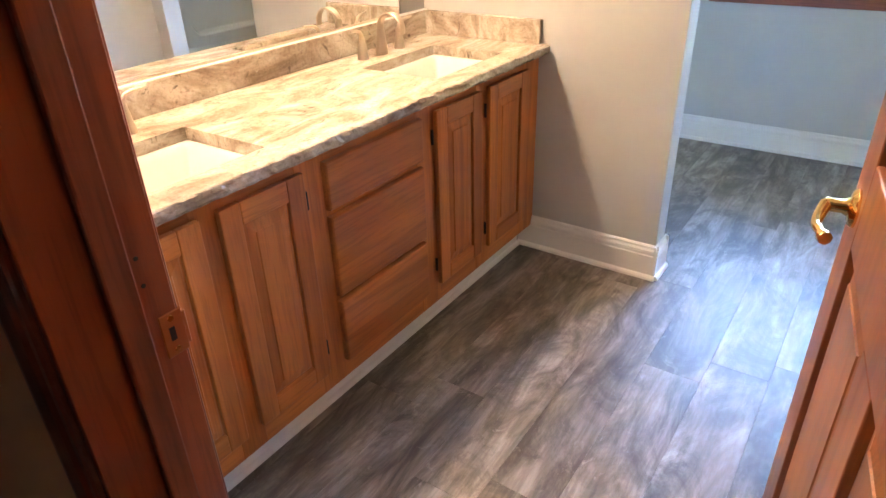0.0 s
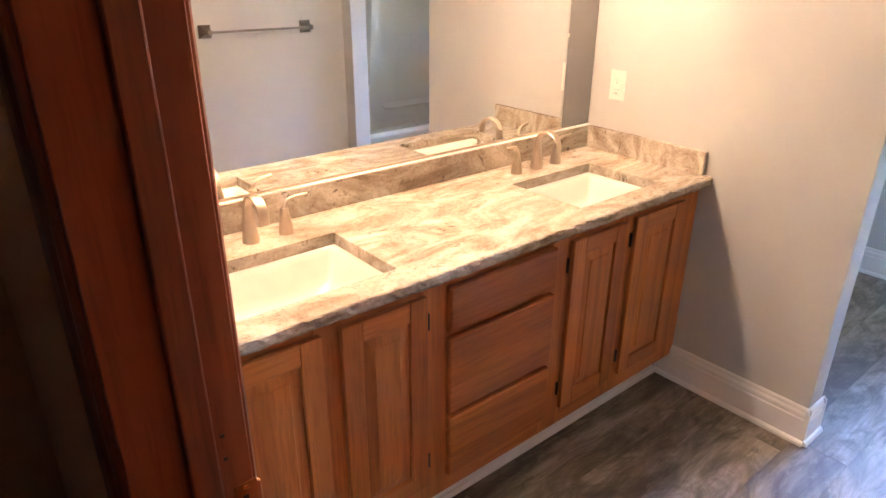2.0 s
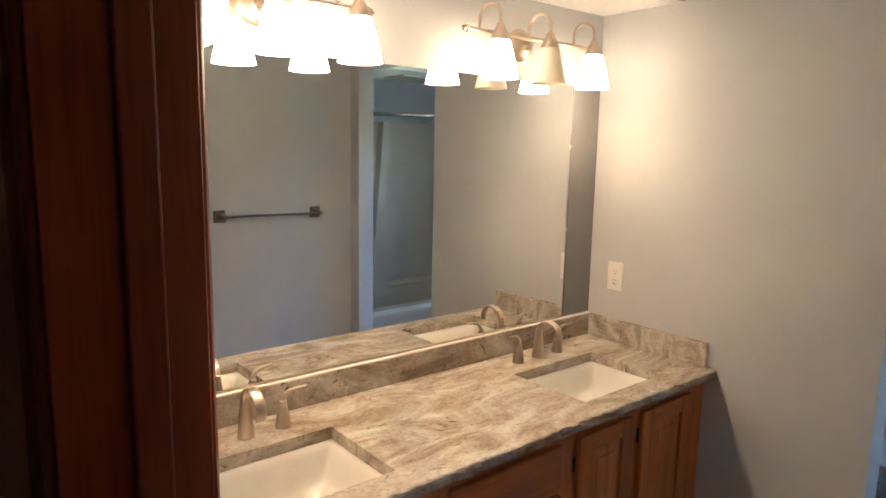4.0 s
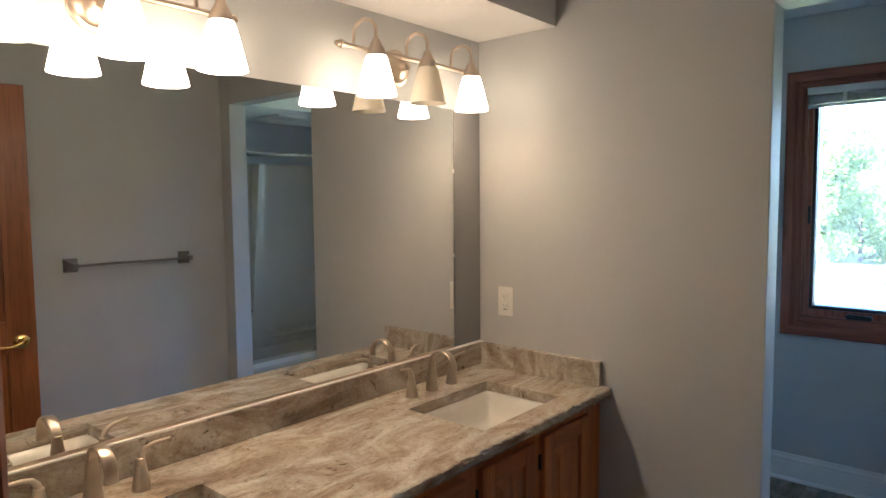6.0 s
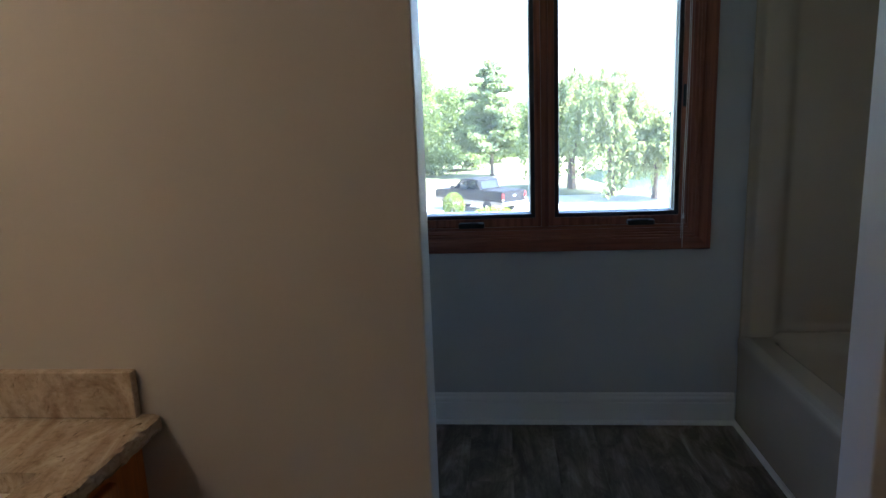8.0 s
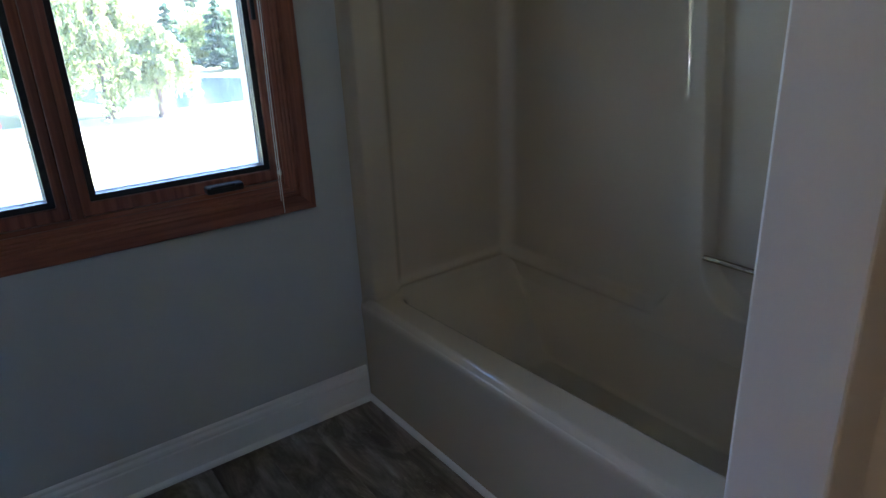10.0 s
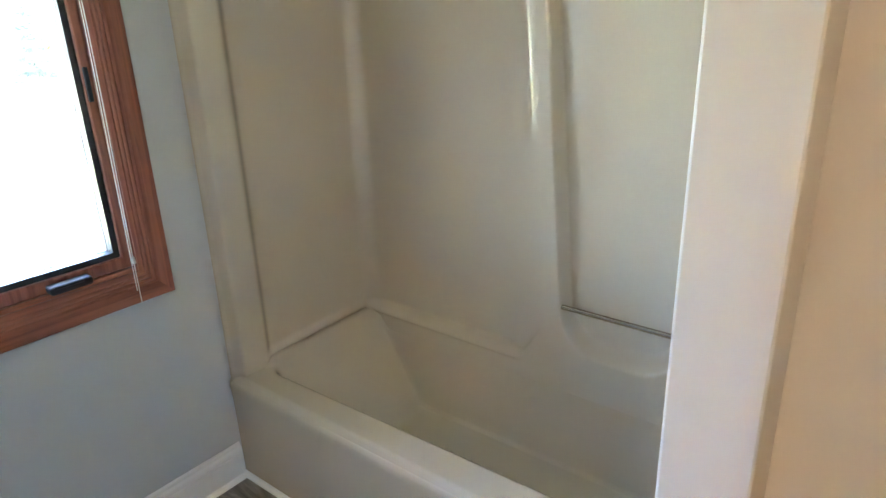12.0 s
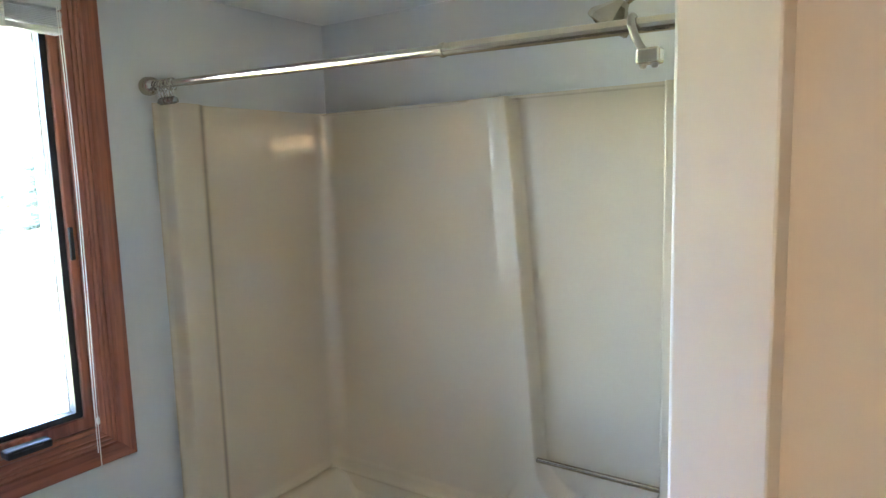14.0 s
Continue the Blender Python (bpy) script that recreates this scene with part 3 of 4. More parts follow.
def counter():
    top = thing("countertop", "cream and brown veined granite countertop with rough edge", "countertop", (XW, YS, CT - 0.035))
    z0, z1 = CT - 0.035, CT
    x0, x1 = XW + 0.002, -0.822
    y0, y1 = YS + 0.002, YE - 0.002
    cuts = [y0]
    for c, _ in SINKS:
        cuts += [c - SW / 2, c + SW / 2]
    cuts.append(y1)
    bm = bmesh.new()
    gx = [x0, SX0, SX1, x1 - 0.012]
    grid = [[bm.verts.new((x, y, z1)) for y in cuts] for x in gx]
    faces = []
    for i in range(3):
        for k in range(5):
            if not (i == 1 and k in (1, 3)):
                faces.append(bm.faces.new((grid[i][k], grid[i + 1][k], grid[i + 1][k + 1], grid[i][k + 1])))
    low = bmesh.ops.extrude_face_region(bm, geom=faces)
    for w in low["geom"]:
        if isinstance(w, bmesh.types.BMVert):
            w.co.z = z0
    part("slab", bm, M_GRANITE, top)
    ys = lin(y0, y1, 150)
    prof = [(-0.012, 0.0), (-0.006, -0.0008), (-0.002, -0.004), (0.0, -0.012), (0.0, -0.024), (-0.004, -0.032), (-0.012, -0.035)]

    def edge(y, q):
        dx, dz = prof[q]
        amp = 0.0 if q in (0, 6) else 0.0045
        return (x1 + dx + amp * (noise.noise(Vector((y * 38, q * 1.7, 3))) + 0.5 * noise.noise(Vector((y * 90, q * 2.9, 8)))), y, z1 + dz)
    part("rough_edge", sheet(ys, list(range(7)), edge), M_GRANITE, top, "rock-faced granite front edge")
    part("backsplash", B(((x0, y0, CT + 0.0005), (XW + 0.022, y1, 0.948)), bevel=0.0015), M_GRANITE, top)
    part("side_splash", B(((XW + 0.0225, YE - 0.022, CT + 0.0005), (-0.857, YE - 0.0025, 0.948)), bevel=0.0015), M_GRANITE, top)
    part("caulk_line", B(((XW + 0.003, y0, 0.948), (XW + 0.02, y1, 0.952)), bevel=0.001), M_CAULK, top)
    return top


counter()


def sink(c):
    s = thing("sink", "rectangular biscuit porcelain undermount sink set in granite", "sink", (SX0, c, CT - 0.19), "vanity sinks")
    xs, ys = lin(SX0 - 0.012, SX1 + 0.012, 46), lin(c - SW / 2 - 0.012, c + SW / 2 + 0.012, 56)

    def bowl(x, y):
        d = rrect(x, y, SX0 + 0.002, SX1 - 0.002, c - SW / 2 + 0.002, c + SW / 2 - 0.002, 0.03)
        f = step(-d, 0.0, 0.05)
        g = step(-d, 0.0, 0.14)
        end = step(abs(y - c), 0.02, SW / 2)
        return (x, y, CT - 0.0365 - 0.075 * f - 0.075 * g * (1 - 0.6 * end))
    part("basin", sheet(xs, ys, bowl), M_PORC, s, "", 60)
    part("drain", L([(0, 0), (0.022, 0), (0.022, 0.003), (0.016, 0.005), (0.012, 0.003), (0, 0.003)], Matrix.Translation(((SX0 + SX1) / 2, c, CT - 0.1875)), 20), M_NICKEL, s, "brushed nickel drain")


for c, _ in SINKS:
    sink(c)


def ribbon(points, width, thick):
    """A flat bar bent along points in an upright x-z plane; width runs along y."""
    bm = bmesh.new()
    rows = []
    pts = [Vector(p) for p in points]
    for k, p in enumerate(pts):
        d = (pts[min(k + 1, len(pts) - 1)] - pts[max(k - 1, 0)]).normalized()
        nrm = Vector((-d.z, 0, d.x))
        w, t = width[k] / 2, thick[k] / 2
        sect = [(-w, -t * 0.4), (-w * 0.8, -t), (w * 0.8, -t), (w, -t * 0.4), (w, t * 0.4), (w * 0.8, t), (-w * 0.8, t), (-w, t * 0.4)]
        rows.append([bm.verts.new(p + Vector((0, a, 0)) + nrm * b) for a, b in sect])
    for a, b in zip(rows, rows[1:]):
        for k in range(8):
            bm.faces.new((a[k], a[(k + 1) % 8], b[(k + 1) % 8], b[k]))
    bm.faces.new(rows[0][::-1])
    bm.faces.new(rows[-1])
    return bm


def faucet(c):
    x = -1.293
    f = thing("faucet", "brushed nickel widespread faucet with arched spout and two levers", "faucet", (x, c, CT), "vanity faucets")
    part("body", L([(0.0, 0), (0.0235, 0), (0.023, 0.006), (0.0195, 0.035), (0.0155, 0.07), (0.0125, 0.095), (0.0115, 0.108), (0, 0.11)], Matrix.Translation((x, c, CT + 0.0003)), 24), M_NICKEL, f, "", 50)
    pts, w, th = [], [], []
    for k in range(15):
        a = math.pi * (1.02 - 1.12 * k / 14)
        pts.append((x + 0.05 + 0.05 * math.cos(a), c, CT + 0.092 + 0.05 * math.sin(a)))
        w.append(0.02 + 0.008 * min(1, k / 5))
        th.append(0.018 - 0.010 * min(1, k / 6))
    part("spout", ribbon(pts, w, th), M_NICKEL, f, "flat arched spout", 50)
    for s in (-1, 1):
        y = c + s * 0.104
        h = part("handle", L([(0.0, 0), (0.021, 0), (0.0205, 0.006), (0.0165, 0.033), (0.0128, 0.056), (0.0118, 0.0575), (0.0122, 0.059), (0.0105, 0.074), (0.0, 0.08)], Matrix.Translation((x, y, CT + 0.0003)), 20), M_NICKEL, f, "", 50)
        pts = [(x, y, CT + 0.068), (x + 0.001, y + s * 0.003, CT + 0.084), (x + 0.003, y + s * 0.013, CT + 0.096), (x + 0.006, y + s * 0.03, CT + 0.1015), (x + 0.009, y + s * 0.05, CT + 0.103), (x + 0.011, y + s * 0.066, CT + 0.105)]
        part("lever", T(pts, [0.009, 0.0075, 0.006, 0.005, 0.0045, 0.0035], 12), M_NICKEL, h, "", 50)


for c, _ in SINKS:
    faucet(c)

# ---------------------------------------------------------------- mirror
mirror = thing("mirror", "large frameless wall mirror standing on the granite splash", "mirror", (XW, YS, 0.954))
part("glass", B(((XW + 0.001, YS + 0.03, 0.954), (XW + 0.007, 2.42, 1.857))), M_MIRROR, mirror)
# thin added strip, darker than the wall, from the mirror's edge to the corner
setting(part("trim_strip", B(((XW + 0.0005, 2.43, 0.9545), (XW + 0.0055, YE - 0.002, 1.857)), bevel=0.001), M_STRIP), "dark grey strip between mirror and corner", "trim")
part("bottom_channel", B(((XW + 0.0075, YS + 0.03, 0.9522), (XW + 0.0095, 2.42, 0.96))), M_NICKEL, mirror)
for z in (1.3, 1.62):
    part("clip", B(((XW + 0.0005, 2.4205, z), (XW + 0.0085, 2.428, z + 0.014)), bevel=0.001), M_PLASTIC, mirror)

# ---------------------------------------------------------------- vanity lights


def vanity_light(c, unlit):
    zb, xb = 1.985, XW + 0.072
    v = thing("vanity_light", "brushed nickel three-lamp vanity light with frosted glass shades" + (", one bulb out" if unlit else ""), "light fixture", (XW, c, zb), "lights above the mirror")
    rot = pose(0, 0, 0, 0, 90, 0)
    part("backplate", L([(0, 0), (0.062, 0), (0.062, 0.004), (0.054, 0.009), (0.05, 0.009), (0.046, 0.015), (0.03, 0.024), (0.018, 0.028), (0.012, 0.034), (0.012, 0.058), (0, 0.058)], Matrix.Translation((XW + 0.001, c, zb - 0.02)) @ rot, 32), M_NICKEL, v, "round stepped wall plate", 40)
    part("bar", T([(xb, c - 0.295, zb), (xb, c + 0.295, zb)], 0.0075, 12), M_NICKEL, v, "", 50)
    for s in (-1, 1):
        part("finial", L([(0.0075, 0), (0.013, 0.002), (0.013, 0.008), (0.007, 0.011), (0.01, 0.018), (0.007, 0.026), (0, 0.029)], Matrix.Translation((xb, c + s * 0.295, zb)) @ pose(0, 0, 0, -90 * s, 0, 0), 14), M_NICKEL, v, "", 50)
    for k in (-1, 0, 1):
        y = c + k * 0.23
        pts = []
        for j in range(13):
            a = math.pi * j / 12
            pts.append((xb + 0.038 - 0.038 * math.cos(a), y - 0.02 + 0.02 * (1 - math.cos(a)) / 2 * 2 * 0.5, zb + 0.036 + 0.04 * math.sin(a)))
        pts = [(xb, y - 0.02, zb)] + pts + [(xb + 0.076, y, zb + 0.0)]
        part("arm", T(pts, 0.0055, 10), M_NICKEL, v, "", 60)
        top = Matrix.Translation((xb + 0.076, y, 0))
        part("socket_cap", L([(0.0, zb + 0.014), (0.011, zb + 0.014), (0.015, zb + 0.002), (0.024, zb - 0.015), (0.031, zb - 0.03), (0.031, zb - 0.036), (0.0, zb - 0.036)], top, 24), M_NICKEL, v, "", 40)
        lit = not (unlit and k == 0)
        z1, z0 = zb - 0.036, zb - 0.152
        prof = [(0.028, z1)] + [(0.03 + 0.03 * f ** 0.85, z1 - (z1 - z0) * f) for f in lin(0.05, 1, 9)] + [(0.0575, z0), (0.0265, z1 - 0.004)]
        part("shade", lathe_open(prof, top, 32), M_SHADE if lit else M_SHADE_OFF, v, "glowing frosted glass shade" if lit else "unlit cream glass shade", 60)
        part("bulb", L([(0.0, z1 - 0.002), (0.012, z1 - 0.004), (0.013, z1 - 0.02), (0.018, z1 - 0.03), (0.0, z1 - 0.034)], top, 16), M_BULB if lit else M_SHADE_OFF, v, "", 60)
        if lit:
            lamp = bpy.data.lights.new("vanity_bulb", "POINT")
            lamp.energy, lamp.color, lamp.shadow_soft_size = LAMP_WATTS, LAMP_COLOUR, 0.026
            ob = new("vanity_bulb", lamp)
            ob.location = (xb + 0.076, y, z0 + 0.05)


def lathe_open(profile, m, n):
    bm = bmesh.new()
    rings = []
    for r, h in profile:
        rings.append([bm.verts.new(m @ Vector((r * math.cos(2 * math.pi * k / n), r * math.sin(2 * math.pi * k / n), h))) for k in range(n)])
    for a, b in zip(rings, rings[1:]):
        for k in range(n):
            bm.faces.new((a[k], a[(k + 1) % n], b[(k + 1) % n], b[k]))
    return bm


vanity_light(1.158, False)
vanity_light(2.128, True)

# ---------------------------------------------------------------- outlet, towel bar
OX, OZ = -1.27, 1.122
outlet = thing("outlet", "white wall outlet with test buttons on the grey wall", "outlet", (OX, YE, OZ))
part("plate", B(((OX - 0.035, YE - 0.005, OZ - 0.057), (OX + 0.035, YE - 0.0005, OZ + 0.057)), bevel=0.003, segs=2), M_PLASTIC, outlet)
face = part("face", B(((OX - 0.017, YE - 0.0075, OZ - 0.034), (OX + 0.017, YE - 0.0045, OZ + 0.034)), bevel=0.001), M_PLASTIC, outlet)
for zc in (OZ - 0.019, OZ + 0.019):
    for dx, h in ((-0.006, 0.0065), (0.006, 0.0055)):
        part("slot", B(((OX + dx - 0.0008, YE - 0.0079, zc - h / 2 + 0.002), (OX + dx + 0.0008, YE - 0.0074, zc + h / 2 + 0.002))), M_SLOT, face)
    part("slot", L([(0.0022, 0), (0.0022, 0.0005)], Matrix.Translation((OX, YE - 0.0074, zc - 0.009)) @ pose(0, 0, 0, 90, 0, 0), 8), M_SLOT, face)
for z in (OZ - 0.0045, OZ + 0.0045):
    part("test_button", B(((OX - 0.006, YE - 0.0085, z - 0.003), (OX + 0.006, YE - 0.0074, z + 0.003)), bevel=0.0005), M_PLASTIC, face)
part("print_line", B(((OX - 0.011, YE - 0.0079, OZ - 0.0325), (OX + 0.011, YE - 0.0074, OZ - 0.0312))), M_SLOT, face)

bar = thing("towel_bar", "dark pewter towel bar on square flared posts", "towel bar", (XR, 2.044, 1.212))
for y in (1.75, 2.338):
    post = bmesh.new()
    for k, (r, d) in enumerate([(0.034, 0.0), (0.034, 0.005), (0.031, 0.009), (0.022, 0.02), (0.0165, 0.034), (0.0135, 0.052), (0.0125, 0.064), (0.0125, 0.08), (0.011, 0.082)]):
        loop = [post.verts.new((XR - 0.001 - d, y + r * a, 1.212 + r * b)) for a, b in ((-1, -1), (1, -1), (1, 1), (-1, 1))]
        if k:
            for j in range(4):
                post.faces.new((old[j], old[(j + 1) % 4], loop[(j + 1) % 4], loop[j]))
        else:
            post.faces.new(loop)
        old = loop
    post.faces.new(old)
    bmesh.ops.bevel(post, geom=list(post.edges), offset=0.0012, segments=1, affect="EDGES")
    part("post", post, M_PEWTER, bar)
part("rail", B(((XR - 0.073, 1.76, 1.206), (XR - 0.061, 2.328, 1.218)), bevel=0.002), M_PEWTER, bar)

# ---------------------------------------------------------------- window
win = thing("window_1", "double casement window in reddish-brown stained wood", "window", (0, YW, 0.8))
win["kind"] = "structure"
CX0, CX1, CZ0, CZ1 = -0.688, 0.667, 0.793, 2.16
WCASE = [(0, 0), (0, 0.013), (0.003, 0.0175), (0.008, 0.0185), (0.034, 0.022), (0.05, 0.0215), (0.053, 0.0185), (0.055, 0.0155), (0.059, 0.0175), (0.063, 0.0165), (0.066, 0.012), (0.07, 0.0145), (0.074, 0.0135), (0.077, 0.0085), (0.082, 0.0105), (0.087, 0.0085), (0.094, 0.006), (0.094, 0)]


def mitred(a, b, inward, out, mat):
    """One casing length whose ends are cut at 45 degrees."""
    a, b, inw, out = Vector(a), Vector(b), Vector(inward), Vector(out)
    w = (b - a).normalized()
    bm = bmesh.new()
    ra = [bm.verts.new(a + inw * p + out * q + w * p) for p, q in WCASE]
    rb = [bm.verts.new(b + inw * p + out * q - w * p) for p, q in WCASE]
    n = len(ra)
    bm.faces.new(ra)
    bm.faces.new(rb[::-1])
    for k in range(n):
        bm.faces.new((ra[k], rb[k], rb[(k + 1) % n], ra[(k + 1) % n]))
    part("casing", bm, mat, win)


YF = YW - 0.0005
mitred((CX0, YF, CZ0), (CX1, YF, CZ0), (0, 0, 1), (0, -1, 0), M_WIN_X)
mitred((CX0, YF, CZ1), (CX1, YF, CZ1), (0, 0, -1), (0, -1, 0), M_WIN_X)
mitred((CX0, YF, CZ0), (CX0, YF, CZ1), (1, 0, 0), (0, -1, 0), M_WIN_Z)
mitred((CX1, YF, CZ0), (CX1, YF, CZ1), (-1, 0, 0), (0, -1, 0), M_WIN_Z)
for z in (WB, WT - 0.022):
    part("frame", B(((WL, YW + 0.001, z), (WR, YW + 0.14, z + 0.022)), bevel=0.002), M_WIN_X, win)
for x in (WL, WR - 0.014):
    part("frame", B(((x, YW + 0.001, WB + 0.022), (x + 0.014, YW + 0.14, WT - 0.022)), bevel=0.002), M_WIN_Z, win)
part("mullion", B(((-0.031, YW - 0.006, WB + 0.022), (0.0, YW + 0.12, WT - 0.022)), bevel=0.004, segs=2), M_WIN_Z, win)


def sash(x0, x1, crank):
    z0, z1 = WB + 0.022, WT - 0.022
    y0, y1 = YW + 0.012, YW + 0.055
    w = 0.026
    s = part("sash", ring(x0, x1, z0, z1, w, 0.036, y0, y1, 0.004), M_WIN_Z, win)
    a, b, c, d = x0 + w, x1 - w, z0 + 0.036, z1 - 0.036
    g = 0.017
    part("gasket", ring(a, b, c, d, g, g, y0 + 0.012, y1), M_BLACK, s, "black glazing gasket")
    part("glazing_stop", ring(a - 0.004, b + 0.004, c - 0.004, d + 0.004, g + 0.009, g + 0.007, y1 + 0.001, y1 + 0.05, 0.002), M_CLAD, s, "pale exterior glazing stop")
    pane = part("pane", B(((a + g, y0 + 0.024, c + g), (b - g, y0 + 0.028, d - g))), M_GLASS, s, "clear glass pane")
    pane.visible_shadow = False
    part("lock", B(((x0 + 0.012 if x0 < -0.1 else x1 - 0.024, y0 - 0.008, 1.38), (x0 + 0.024 if x0 < -0.1 else x1 - 0.012, y0 + 0.001, 1.47)), bevel=0.002), M_BLACK, s, "dark sash lock lever")
    cover = part("crank_cover", B(((crank - 0.055, YW - 0.03, WB + 0.024), (crank + 0.055, YW + 0.011, WB + 0.047)), bevel=0.006, segs=2), M_BLACK, s, "dark folding crank cover")
    part("crank_handle", B(((crank - 0.045, YW - 0.036, WB + 0.04), (crank + 0.03, YW - 0.028, WB + 0.05)), bevel=0.003), M_BLACK, cover)


sash(WL + 0.014, -0.031, -0.33)
sash(0.0, WR - 0.014, 0.38)

# raised blind under the head of the window
blind = thing("window_blind", "white slatted blind drawn fully up in the window head", "blind", (0, YW, 2.02))
part("head_rail", B(((-0.585, YW - 0.046, 2.03), (0.556, YW - 0.012, 2.068)), bevel=0.003, segs=2), M_BLIND, blind)
rnd = random.Random(3)
for k in range(9):
    z = 2.022 - 0.0042 * k
    part("slat", B(((-0.582 + rnd.uniform(0, 0.004), YW - 0.046 - rnd.uniform(0, 0.004), z - 0.0012), (0.553 - rnd.uniform(0, 0.004), YW - 0.014, z + 0.0012))), M_BLIND, blind)
part("bottom_rail", B(((-0.583, YW - 0.047, 1.968), (0.554, YW - 0.012, 1.983)), bevel=0.003, segs=2), M_BLIND, blind)
for x in (-0.42, 0.0, 0.41):
    part("ladder_tape", B(((x - 0.009, YW - 0.0485, 1.966), (x + 0.009, YW - 0.0465, 2.03))), M_CORD, blind)
for dx, zb in ((0.0, 0.85), (0.006, 0.81)):
    pts = [(0.538 + dx + 0.004 * math.sin(5 * f), YW - 0.055 - 0.004 * math.sin(3 * f), 2.033 - (2.033 - zb) * f) for f in lin(0, 1, 16)]
    part("cord", T(pts, 0.0013, 6), M_CORD, blind, "thin white pull cord")
part("cord_tassel", L([(0.001, 0.02), (0.004, 0.012), (0.005, 0.0), (0.0035, -0.004), (0, -0.004)], Matrix.Translation((0.541, YW - 0.057, 0.935)), 10), M_CORD, blind)

# ---------------------------------------------------------------- tub and surround
TX0, TX1, TY0, TY1 = 0.805, 1.536, YE2 + 0.003, YW - 0.003
RIM = 0.42
tub = thing("bathtub", "bone fibreglass bathtub with moulded wall surround and niche", "bathtub", (TX0, TY0, 0))


def soft_min(values, k):
    return -k * math.log(sum(math.exp(-v / k) for v in values))


def deck(x, y):
    xs = x - 0.03 * (TY1 - 0.08 - y) / 1.3 * (1 - step(x, 1.0, 1.3))   # the front rim's inner edge is skewed to fit the camera's view
    d = rrect(xs, y, TX0 + 0.105, 1.474, TY0 + 0.11, TY1 - 0.08, 0.07)
    h = soft_min(((xs - TX0 - 0.1) / 0.075, (1.47 - x) / 0.065, (TY1 - 0.08 - y) / 0.27, (y - TY0 - 0.11) / 0.09, 1.0), 0.024)
    sink_in = step(-d, -0.004, 0.03)
    z = RIM - 0.012 * step(-d, -0.014, 0.01) - sink_in * 0.31 * min(1.0, max(0.0, h))
    ledge = step(y, TY1 - 0.085, TY1 - 0.058) * step(x, 0.9, 0.96)
    z += 0.016 * ledge
    z -= 0.02 * (1 - step(x, TX0, TX0 + 0.02)) ** 2
    return (x, y, z)


part("basin", sheet(lin(TX0 + 0.001, 1.5, 100), lin(TY0, TY1, 160), deck), M_TUB, tub, "", 80)
AP = [(0.004, 0.001), (0.0, 0.3), (-0.003, 0.36), (-0.005, 0.38), (-0.003, 0.393), (0.001, 0.3995), (0.004, 0.4005), (0.02, 0.4005), (0.02, 0.001)]
part("apron", P(AP, (TX0, TY0, 0), (1, 0, 0), (0, 0, 1), (0, 1, 0), TY1 - TY0), M_TUB, tub, "", 50)


REC, CORNER = TY1 - 0.03, 0.055     # recessed end plane and its rounded corner


def back_wall(y, z):
    rib = 3.398 + 0.077 * (z - 0.6)                      # the ridge beside the niche leans a little
    foot = 0.447 + 0.17 * (1 - step(y, rib, rib + 0.17))  # the ledge sweeps up towards the ridge
    b = rrect(y, z, 3.0, rib - 0.012, 0.51, 3.0, 0.13)
    x = 1.456 + 0.036 * step(z, foot - 0.004, foot + 0.022) * step(y, rib + 0.02, rib + 0.28)
    x += 0.062 * step(-b, -0.003, 0.013 + 0.032 * step(0.66 - z, 0.0, 0.1))
    x -= 0.008 * math.exp(-((z - foot + 0.014) / 0.009) ** 2) * step(y, rib + 0.08, rib + 0.22)
    t = max(0.0, y - REC + CORNER)
    return (x - CORNER + math.sqrt(max(0.0, CORNER ** 2 - t ** 2)), y, z)


ys = lin(TY0, REC - CORNER, 500) + [REC - CORNER + CORNER * math.sin(math.pi / 2 * k / 16) for k in range(1, 17)]
part("back_panel", sheet(ys, lin(0.32, 1.815, 230), back_wall), M_TUB, tub, "", 80)


def end_wall(sign, y_wall):
    def f(x, z):
        flange = 1 - step(x, 0.915, 0.975)
        rim = 1 - step(x, 0.806, 0.83)
        lip = math.exp(-((z - RIM - 0.024) / 0.014) ** 2)
        y = 0.03 + 0.034 * flange - 0.05 * rim + 0.014 * lip * (1 - flange)
        return (x, y_wall - sign * y, z)
    return f


for sign, yw, x1 in ((1, TY1, 1.492 - CORNER), (-1, TY0, 1.5)):
    part("end_panel", sheet(lin(0.801, x1, 140), lin(RIM - 0.03, 1.815, 160), end_wall(sign, yw)), M_TUB, tub, "", 80)
part("top_edge", B(((1.47, TY0, 1.806), (TX1 + 0.003, TY1, 1.8145))), M_TUB, tub)
bar_pts = [(1.47, 3.4, 0.662), (1.47, 2.99, 0.662)]
part("grab_bar", T(bar_pts, 0.0085, 14), M_ROD, tub, "polished metal bar across the soap niche", 50)
setting(part("trim_tub_base", P([(0, 0), (-0.014, 0), (-0.013, 0.01), (-0.008, 0.017), (0, 0.019)], (TX0, TY0 + 0.02, 0.001), (1, 0, 0), (0, 0, 1), (0, 1, 0), TY1 - TY0 - 0.02), M_TRIM), "white shoe strip along the tub apron", "trim")

